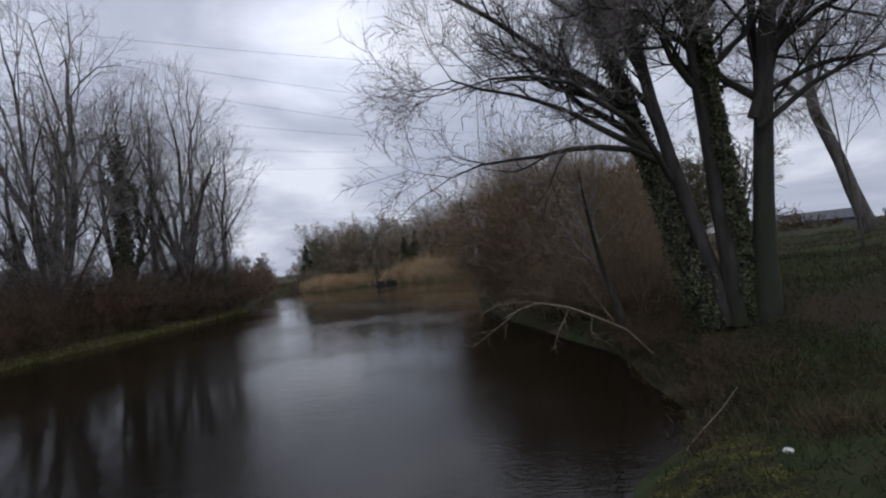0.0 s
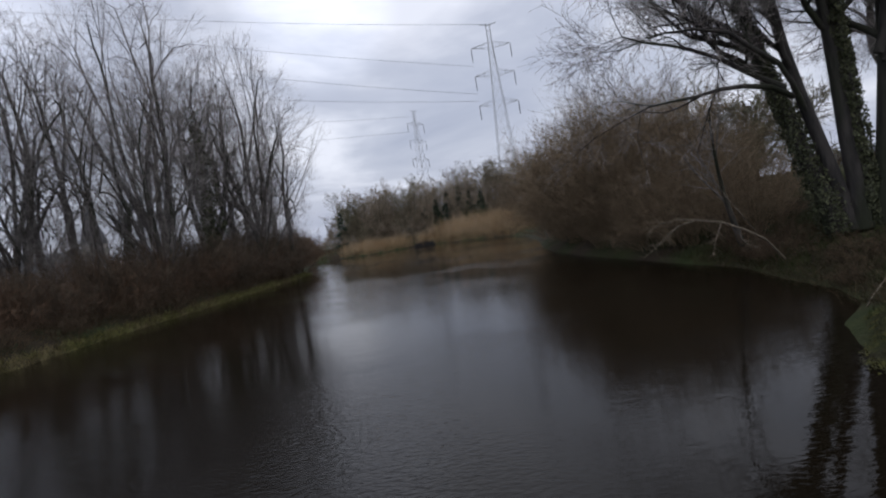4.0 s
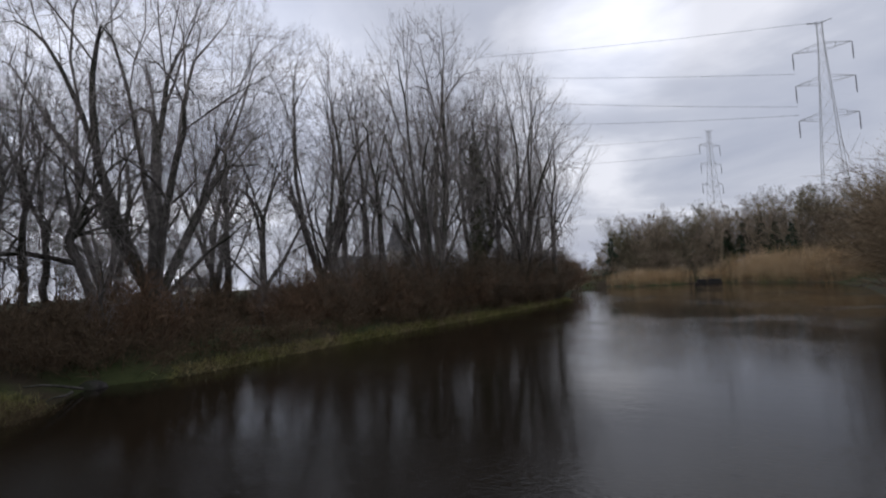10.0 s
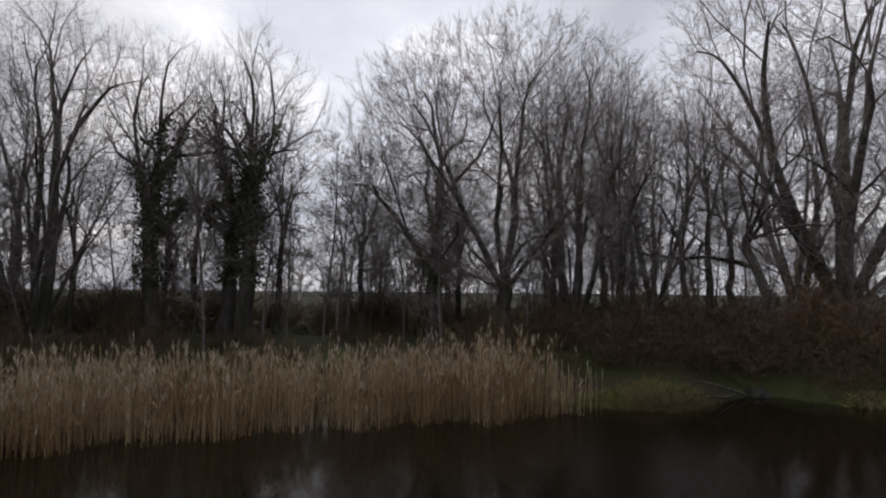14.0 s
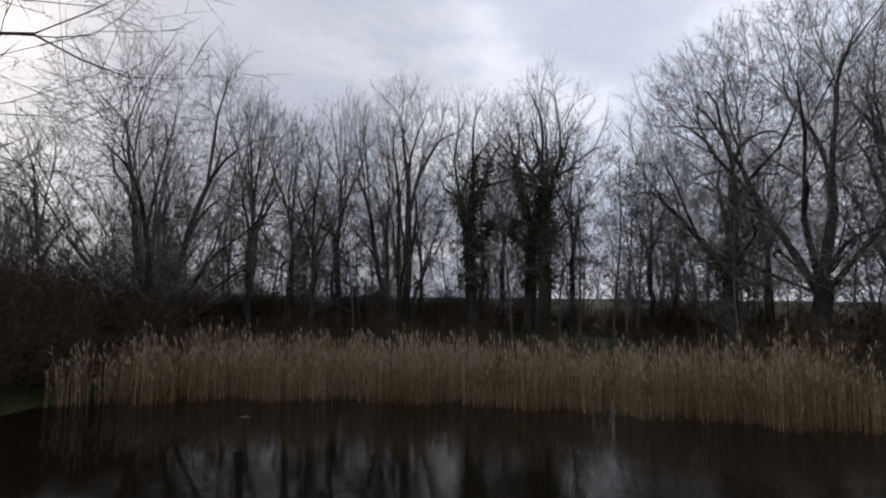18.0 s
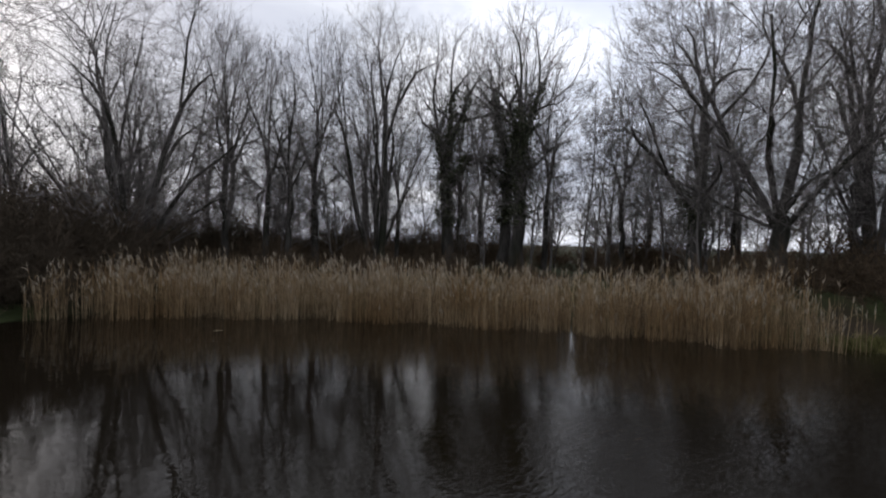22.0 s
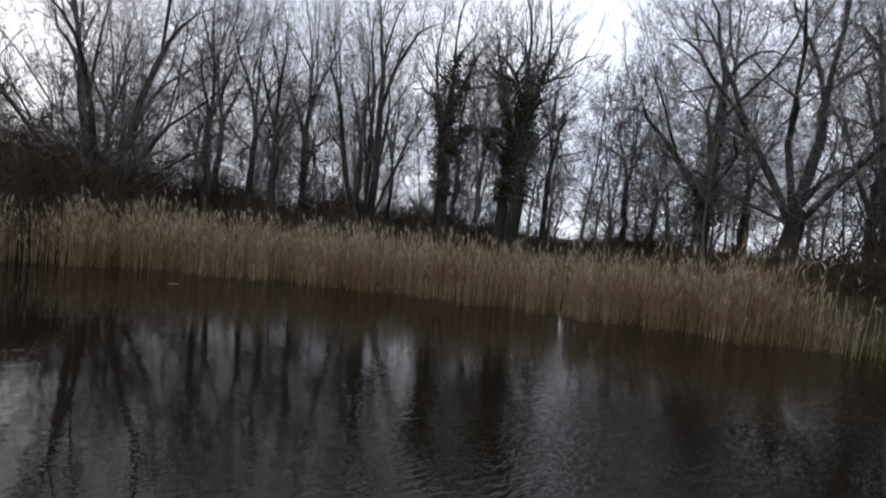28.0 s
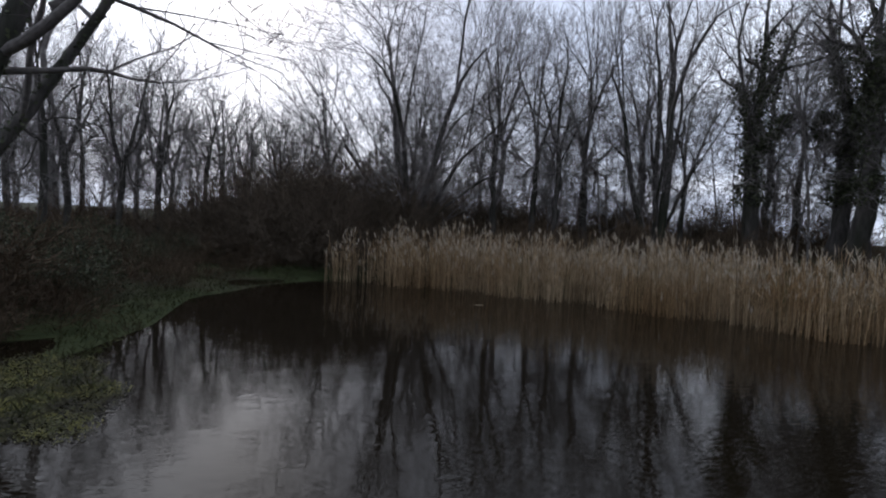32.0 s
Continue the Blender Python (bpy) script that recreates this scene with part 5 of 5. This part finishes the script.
# pale stick, white stone and a scrap afloat
stick = new("stick")
v, f = tubes(np.array([[(2.15, 5.95, 0.02), (2.5, 6.25, 0.16), (2.9, 6.5, 0.34), (3.3, 6.85, 0.50)]]), np.array([[0.011, 0.010, 0.009, 0.005]]), 6)
link("shaft", np_mesh("shaft", v, f, True), DEAD_WOOD, stick)
tagged(stick, "pale bare stick lying from the bank into the water", "stick")


def lump(name, seed, r, squash, mat, label, at, category):
    bm = bmesh.new()
    bmesh.ops.create_icosphere(bm, subdivisions=2, radius=r)
    rng = random.Random(seed)
    for w in bm.verts:
        w.co = Vector((w.co.x * 1.2, w.co.y, w.co.z * squash)) * (1 + rng.uniform(-0.12, 0.12))
    ob = part(name, bm, mat, None)
    ob.matrix_basis = pose(*at)
    return tagged(ob, label, category)


gz = lambda x, y: float(ground_height(np.array([x]), np.array([y]))[0])
lump("stone", 3, 0.04, 0.7, PEBBLE, "small white stone in the bank grass", (2.69, 4.79, gz(2.69, 4.79) + 0.03), "stone")
lump("floating_leaf", 4, 0.09, 0.12, DRY_GRASS, "pale scrap of leaf floating by the reeds", (-7.04, -7.96, 0.004), "leaf")
lump("stump", 5, 0.30, 0.62, DARK_BARK, "dark rotten stump at the water's edge", (-19.0, 6.0, 0.02), "stump")
snag = new("snag")
sl = np.array([[(-18.6, 5.6, 0.1), (-18.0, 4.9, 0.35), (-17.6, 4.4, 0.5), (-17.3, 4.0, 0.55)], [(-18.4, 5.3, 0.1), (-17.9, 5.0, 0.12), (-17.4, 4.6, 0.2), (-17.0, 4.3, 0.22)]])
v, f = tubes(sl, np.linspace(0.04, 0.015, 4)[None].repeat(2, 0), 5)
link("bough", np_mesh("bough", v, f, True), BARK, snag)
tagged(snag, "dead forked branch lying at the water's edge", "branch")

# the dark box hide at the far reeds
hide = new("floating_platform")
for k, (dx, w) in enumerate(((-0.72, 0.95), (0.62, 1.3))):
    bm = bmesh.new()
    bmesh.ops.create_cube(bm, size=1.0)
    for q in bm.verts:
        q.co = Vector((q.co.x * w + dx, q.co.y * 0.9, q.co.z * 0.40 + 0.31))
    bmesh.ops.bevel(bm, geom=bm.edges[:], offset=0.03, segments=1, affect="EDGES")
    part("crate", bm, BLACK_WOOD, hide)
bm = bmesh.new()
bmesh.ops.create_cube(bm, size=1.0)
for q in bm.verts:
    q.co = Vector((q.co.x * 2.9, q.co.y * 1.3, q.co.z * 0.14 + 0.05))
part("deck", bm, BLACK_WOOD, hide)
hide.matrix_basis = pose(-11.2, 67.4, 0.02, 0, 0, 12)
tagged(hide, "dark wooden platform with two crates at the far reeds", "platform")


# ---- far woods ----
def far_wood(name, label, seed, spots, h, mat, fat, spread=0.5, r0=0.16):
    rng = np.random.default_rng(seed)
    xy = np.array(spots, float)
    z = ground_height(xy[:, 0], xy[:, 1])
    n = len(xy)
    p = np.stack([xy[:, 0], xy[:, 1], z - 0.2], 1)
    pts, rad = grow(rng, p, rng.normal(0, 0.05, (n, 3)) + [0, 0, 1], h * rng.uniform(0.7, 1.15, n), np.full(n, r0), 7, 0.05, 0.02, 0.25)
    out = [tubes(pts, rad, 5)]
    for per, ratio, k, sd in ((16, spread, 3, 3), (10, 0.5, 2, 0), (7, 0.65, 2, 0)):
        s = sprout(rng, pts, rad, per, 0.15, 1.0, 28, 68, ratio, 0.5, fat)
        pts, rad = grow(rng, *s, k, 0.12, 0.05, 0.5)
        out.append(tubes(pts, rad, sd) if sd else ribbons(rng, pts, rad))
    v, f = merge(out)
    return tagged(link(name, np_mesh(name, v, f), mat), label, "wood", kind="stuff")


rw = random.Random(9)
spots = [(-26 + 32 * q + rw.uniform(-2, 2), 86 - 10 * q + rw.uniform(-5, 8)) for q in [k / 30 for k in range(31)] for _ in (0, 1, 2)]
far_wood("far_wood", "brown leafless wood beyond the far reeds", 111, spots, 8.0, FAR_TWIG, 0.015, 0.5)
spots2 = [(5 + 9 * q + rw.uniform(-1.5, 1.5), 62 - 34 * q + rw.uniform(-2, 4)) for q in [k / 15 for k in range(16)] for _ in (0, 1, 2)]
far_wood("scrub_wood", "brown leafless scrub wood along the east bank", 112, spots2, 6.0, FAR_TWIG, 0.015, 0.5)
far_wood("far_scrub", "brown scrub at the foot of the far wood", 117, spots[::2] + spots2[::3] + [(-27 + k * 1.6 + rw.uniform(-0.5, 0.5), 78.5 - 0.1 * k + rw.uniform(-0.8, 0.8)) for k in range(12)] + [(-28.5 - 0.2 * k, 66 + 1.6 * k) for k in range(6)], 3.0, FAR_TWIG, 0.024, 0.6, 0.06)
spots3 = [(-52 + rw.uniform(0, 24), 96 + rw.uniform(0, 30)) for k in range(14)]
far_wood("distant_wood", "distant grey leafless trees beyond the pond", 113, spots3, 6.0, TWIG, 0.03, 0.42)
spots4 = [(-62 + rw.uniform(-14, 10), -34 + 110 * k / 23 + rw.uniform(-2, 2)) for k in range(24)]
far_wood("west_wood", "thin leafless trees far behind the west bank", 114, spots4, 7.5, TWIG, 0.013, 0.35)
spots5 = [(-36 + 52 * k / 17 + rw.uniform(-1, 1), -42 + rw.uniform(-8, 4)) for k in range(18)]
far_wood("south_wood", "thin leafless trees far to the south", 115, spots5, 8.5, TWIG, 0.015, 0.35)
rs = random.Random(12)
stems_xy = []
while len(stems_xy) < 40:
    a, d = radians(rs.uniform(62, 178)), rs.uniform(24, 40)
    stems_xy.append((-3.0 - math.sin(a) * d, 2.0 + math.cos(a) * d))
for k in range(54):
    a, d = radians(rs.uniform(84, 172)), rs.uniform(17.5, 26)
    stems_xy.append((-3.0 - math.sin(a) * d, 2.0 + math.cos(a) * d))
far_wood("thin_stems", "close thin leafless stems behind the bank trees", 116, stems_xy, 6.8, LIMB, 0.007, 0.28, 0.05)


def conifer(seed, h):
    rng = np.random.default_rng(seed)
    root = new("conifer")
    pts = np.linspace((0, 0, -0.2), (0, 0, h), 8)[None]
    v, f = tubes(pts, np.linspace(0.16, 0.02, 8)[None], 6)
    link("trunk", np_mesh("trunk", v, f, True), BARK, root)
    n = 160
    u = rng.random(n) ** 0.8
    p = np.stack([np.zeros(n), np.zeros(n), 0.5 + u * (h - 0.6)], 1)
    a = rng.random(n) * 2 * np.pi
    d = np.stack([np.cos(a), np.sin(a), np.full(n, 0.05)], 1)
    bp, br = grow(rng, p, d, (1 - u) * h * 0.27 + 0.25, np.full(n, 0.02), 4, 0.08, -0.12, 0.4)
    s = sprout(rng, bp, br, 9, 0.15, 1, 30, 70, 0.35, 0.9, 0.03)
    tp, tr = grow(rng, *s, 3, 0.1, -0.06, 0.3)
    v, f = merge([tubes(bp, br, 3), ribbons(rng, tp, tr * 1.6)])
    link("foliage", np_mesh("foliage", v, f), CONIFER, root)
    return root


fir = stand(conifer(121, 6.6), -7.7, 76.0, "small dark green conifer before the far wood", "conifer", "far conifers")
for x, y, s in ((-9.6, 77.0, 0.9), (-5.8, 75.5, 1.05), (-4.2, 73.5, 0.9), (-11.6, 78, 0.8), (-2.6, 71.5, 0.85), (-25.5, 79.5, 0.95)):
    repeat(fir, x, y, rw.uniform(0, 360), s)


# ---- pylons and wires ----
def pylon():
    root = new("pylon")
    h, w0, w1 = 57.0, 3.6, 0.55
    at = lambda z: w0 + (w1 - w0) * min(1.0, z / 52.0) ** 0.85
    for sx, sy in ((1, 1), (1, -1), (-1, 1), (-1, -1)):
        zz = np.linspace(0, h, 12)
        line = np.array([[(sx * at(z), sy * at(z), z) for z in zz]])
        v, f = tubes(line, np.full((1, 12), 0.065), 4)
        link("leg", np_mesh("leg", v, f), STEEL, root)
    segs = []
    zs = [0, 6, 12, 17, 22, 27, 31, 35, 39, 43, 47, 50, 53, 56]
    for za, zb in zip(zs, zs[1:]):
        a, b = at(za), at(zb)
        for s in (1, -1):
            segs += [((-a, s * a, za), (b, s * b, zb)), ((a, s * a, za), (-b, s * b, zb)), ((s * a, -a, za), (s * b, b, zb)), ((s * a, a, za), (s * b, -b, zb))]
            segs += [((-b, s * b, zb), (b, s * b, zb)), ((s * b, -b, zb), (s * b, b, zb))]
    v, f = tubes(np.array(segs), np.full((len(segs), 2), 0.03), 4)
    link("lattice", np_mesh("lattice", v, f), STEEL, root)
    for z in (50.0, 42.0, 33.5):
        for s in (1, -1):
            a = at(z)
            tip = (s * 5.7, 0, z + 0.6)
            arm = [((s * a, a, z), tip), ((s * a, -a, z), tip), ((s * a, a, z + 1.6), tip), ((s * a, -a, z + 1.6), tip), ((s * (a + 2), 0.35, z + 0.25), (s * (a + 2), -0.35, z + 1.2))]
            v, f = tubes(np.array(arm), np.full((len(arm), 2), 0.05), 4)
            ob = link("cross_arm", np_mesh("cross_arm", v, f), STEEL, root)
            drop = np.array([[(tip[0], 0, tip[2]), (tip[0], 0, tip[2] - 1.5), (tip[0], 0, tip[2] - 2.8), (tip[0], 0, tip[2] - 4.1)]])
            v, f = tubes(drop, np.array([[0.08, 0.13, 0.13, 0.08]]), 6)
            link("insulator", np_mesh("insulator", v, f), WIRE, ob)
    v, f = tubes(np.array([[(-2.4, 0, h), (0, 0, h - 0.5), (2.4, 0, h)]]), np.full((1, 3), 0.12), 4)
    link("earth_arm", np_mesh("earth_arm", v, f), STEEL, root)
    return root


pyl = pylon()
pyl.matrix_basis = pose(7.8, 148.8, 1.0, 0, 0, 4)
tagged(pyl, "grey steel lattice pylon with three pairs of arms", "pylon", "pylons")
copy_thing(pyl, pose(-25.5, 238.7, 1.0, 0, 0, 55))


def wire(a, b, sag, label):
    a, b = np.array(a, float), np.array(b, float)
    u = np.linspace(0, 1, 40)[:, None]
    p = a * (1 - u) + b * u
    p[:, 2] -= sag * 4 * (u * (1 - u))[:, 0]
    v, f = tubes(p[None], np.full((1, 40), 0.040), 4)
    tagged(link("power_line", np_mesh("power_line", v, f), WIRE), label, "cable", "power lines")


for a, through_ in (((7.8, 148.8, 57.8), (-72, 132, 70)), ((2.2, 148.5, 46.6), (-78.4, 128.6, 64.5)), ((2.2, 148.5, 38.6), (-66.4, 134.9, 55.9)), ((2.2, 148.5, 36.5), (-61.8, 137.1, 48.5)),
                    ((-27.5, 236, 55.0), (-93, 222, 63.0)), ((-28.5, 236, 48.0), (-98.6, 220, 54.6))):
    a, b = np.array(a), np.array(through_)
    wire(a, a + (b - a) * 2.4, 3.0, "dark power line strung from the pylon")

# ---- church, houses and hedge on the skyline ----
church = new("church")
bm = bmesh.new()
bmesh.ops.create_cube(bm, size=1.0)
for q in bm.verts:
    q.co = Vector((q.co.x * 4.6, q.co.y * 4.6, q.co.z * 9.0 + 4.5))
part("tower", bm, STONE, church)
bm = bmesh.new()
bmesh.ops.create_cone(bm, segments=8, radius1=2.6, radius2=0.05, depth=8.5, cap_ends=True)
bmesh.ops.translate(bm, verts=bm.verts, vec=(0, 0, 13.2))
part("spire", bm, SLATE, church, "pointed slate spire")
bm = bmesh.new()
ring = [(-7, -3.4), (7, -3.4), (7, 3.4), (-7, 3.4)]
low_ = [bm.verts.new((x - 9, y, 0)) for x, y in ring]
up_ = [bm.verts.new((x - 9, y, 5.2)) for x, y in ring]
for k in range(4):
    bm.faces.new((low_[k], low_[(k + 1) % 4], up_[(k + 1) % 4], up_[k]))
part("nave", bm, STONE, church)
bm = bmesh.new()
e = [bm.verts.new((x * 1.04 - 9, y * 1.1, 5.1)) for x, y in ring]
r_ = [bm.verts.new((-7 - 9, 0, 8.4)), bm.verts.new((7 - 9, 0, 8.4))]
bm.faces.new((e[0], e[1], r_[1], r_[0]))
bm.faces.new((e[2], e[3], r_[0], r_[1]))
bm.faces.new((e[1], e[2], r_[1]))
bm.faces.new((e[3], e[0], r_[0]))
part("roof", bm, SLATE, church)
church.matrix_basis = pose(-82, 97.5, 0.6, 0, 0, 40)
tagged(church, "stone church with a pointed slate spire on the skyline", "church")


def house(name, w, d, h, roof, at, label, walls=None):
    root = new(name)
    bm = bmesh.new()
    bmesh.ops.create_cube(bm, size=1.0)
    for q in bm.verts:
        q.co = Vector((q.co.x * w, q.co.y * d, (q.co.z + 0.5) * h))
    part("wall", bm, walls or RENDERED, root)
    bm = bmesh.new()
    e = [bm.verts.new((sx * (w / 2 + 0.3), sy * (d / 2 + 0.3), h)) for sx, sy in ((-1, -1), (1, -1), (1, 1), (-1, 1))]
    r_ = [bm.verts.new((-w / 2 - 0.3, 0, h + roof)), bm.verts.new((w / 2 + 0.3, 0, h + roof))]
    bm.faces.new((e[0], e[1], r_[1], r_[0]))
    bm.faces.new((e[2], e[3], r_[0], r_[1]))
    bm.faces.new((e[1], e[2], r_[1]))
    bm.faces.new((e[3], e[0], r_[0]))
    bm.faces.new(e[::-1])
    part("roof", bm, SLATE, root)
    for k in (-1, 1):
        bm = bmesh.new()
        bmesh.ops.create_cube(bm, size=1.0)
        for q in bm.verts:
            q.co = Vector((q.co.x * 1.1 + k * w * 0.25, q.co.y * 0.08 - d / 2, q.co.z * 1.0 + h * 0.55))
        part("window", bm, GLASS_DARK, root)
    root.matrix_basis = at
    return tagged(root, label, "house")


house("house", 6.2, 6, 2.4, 1.5, pose(-85.4, 48.3, 0.9, 0, 0, 60), "small pale house with a slate roof behind the trees")
house("house", 5.5, 5, 1.2, 1.0, pose(-75.6, -32.6, 0.6, 0, 0, 20), "low grey-roofed building far behind the reeds")
house("barn", 6, 4, 1.3, 0.9, pose(34.5, 52.5, 1.4, 0, 0, -30), "low dark building on the field's edge", SLATE)
hedge = bush(131, 50, 4.0, 1.2, 1.8, (6, 5), DARK_TWIG, 0.5, 0.02, 0.02, 0, "hedge")
stand(hedge, 25.5, 41.5, "dark leafless hedge along the far field edge", "hedge", "field hedges", -30)
repeat(hedge, 32.5, 37.0, -30)
repeat(hedge, 18.0, 46.0, -30)
repeat(hedge, 39.0, 33.0, -30)

west_hedge = bush(132, 90, 4.8, 1.3, 1.5, (6, 5), DARK_TWIG, 0.4, 0.025, 0.022, 0, "hedge")
stand(west_hedge, -31.0, 0.5, "dark leafless hedge behind the trees across the pond", "hedge", "west hedges", 90)
for x, y, a in ((-30.6, 7.5, 90), (-31.0, 14.5, 90), (-25.5, -18.5, 45), (-20.5, -22.5, 30), (-14.5, -25.0, 15), (-8.0, -26.5, 5), (-31.5, 21.5, 88), (-31.0, 28.5, 85), (-30.0, 35.5, 80), (-1.0, -27.5, 0), (6.5, -27.0, -5), (13.0, -25.5, -15)):
    repeat(west_hedge, x, y, a)
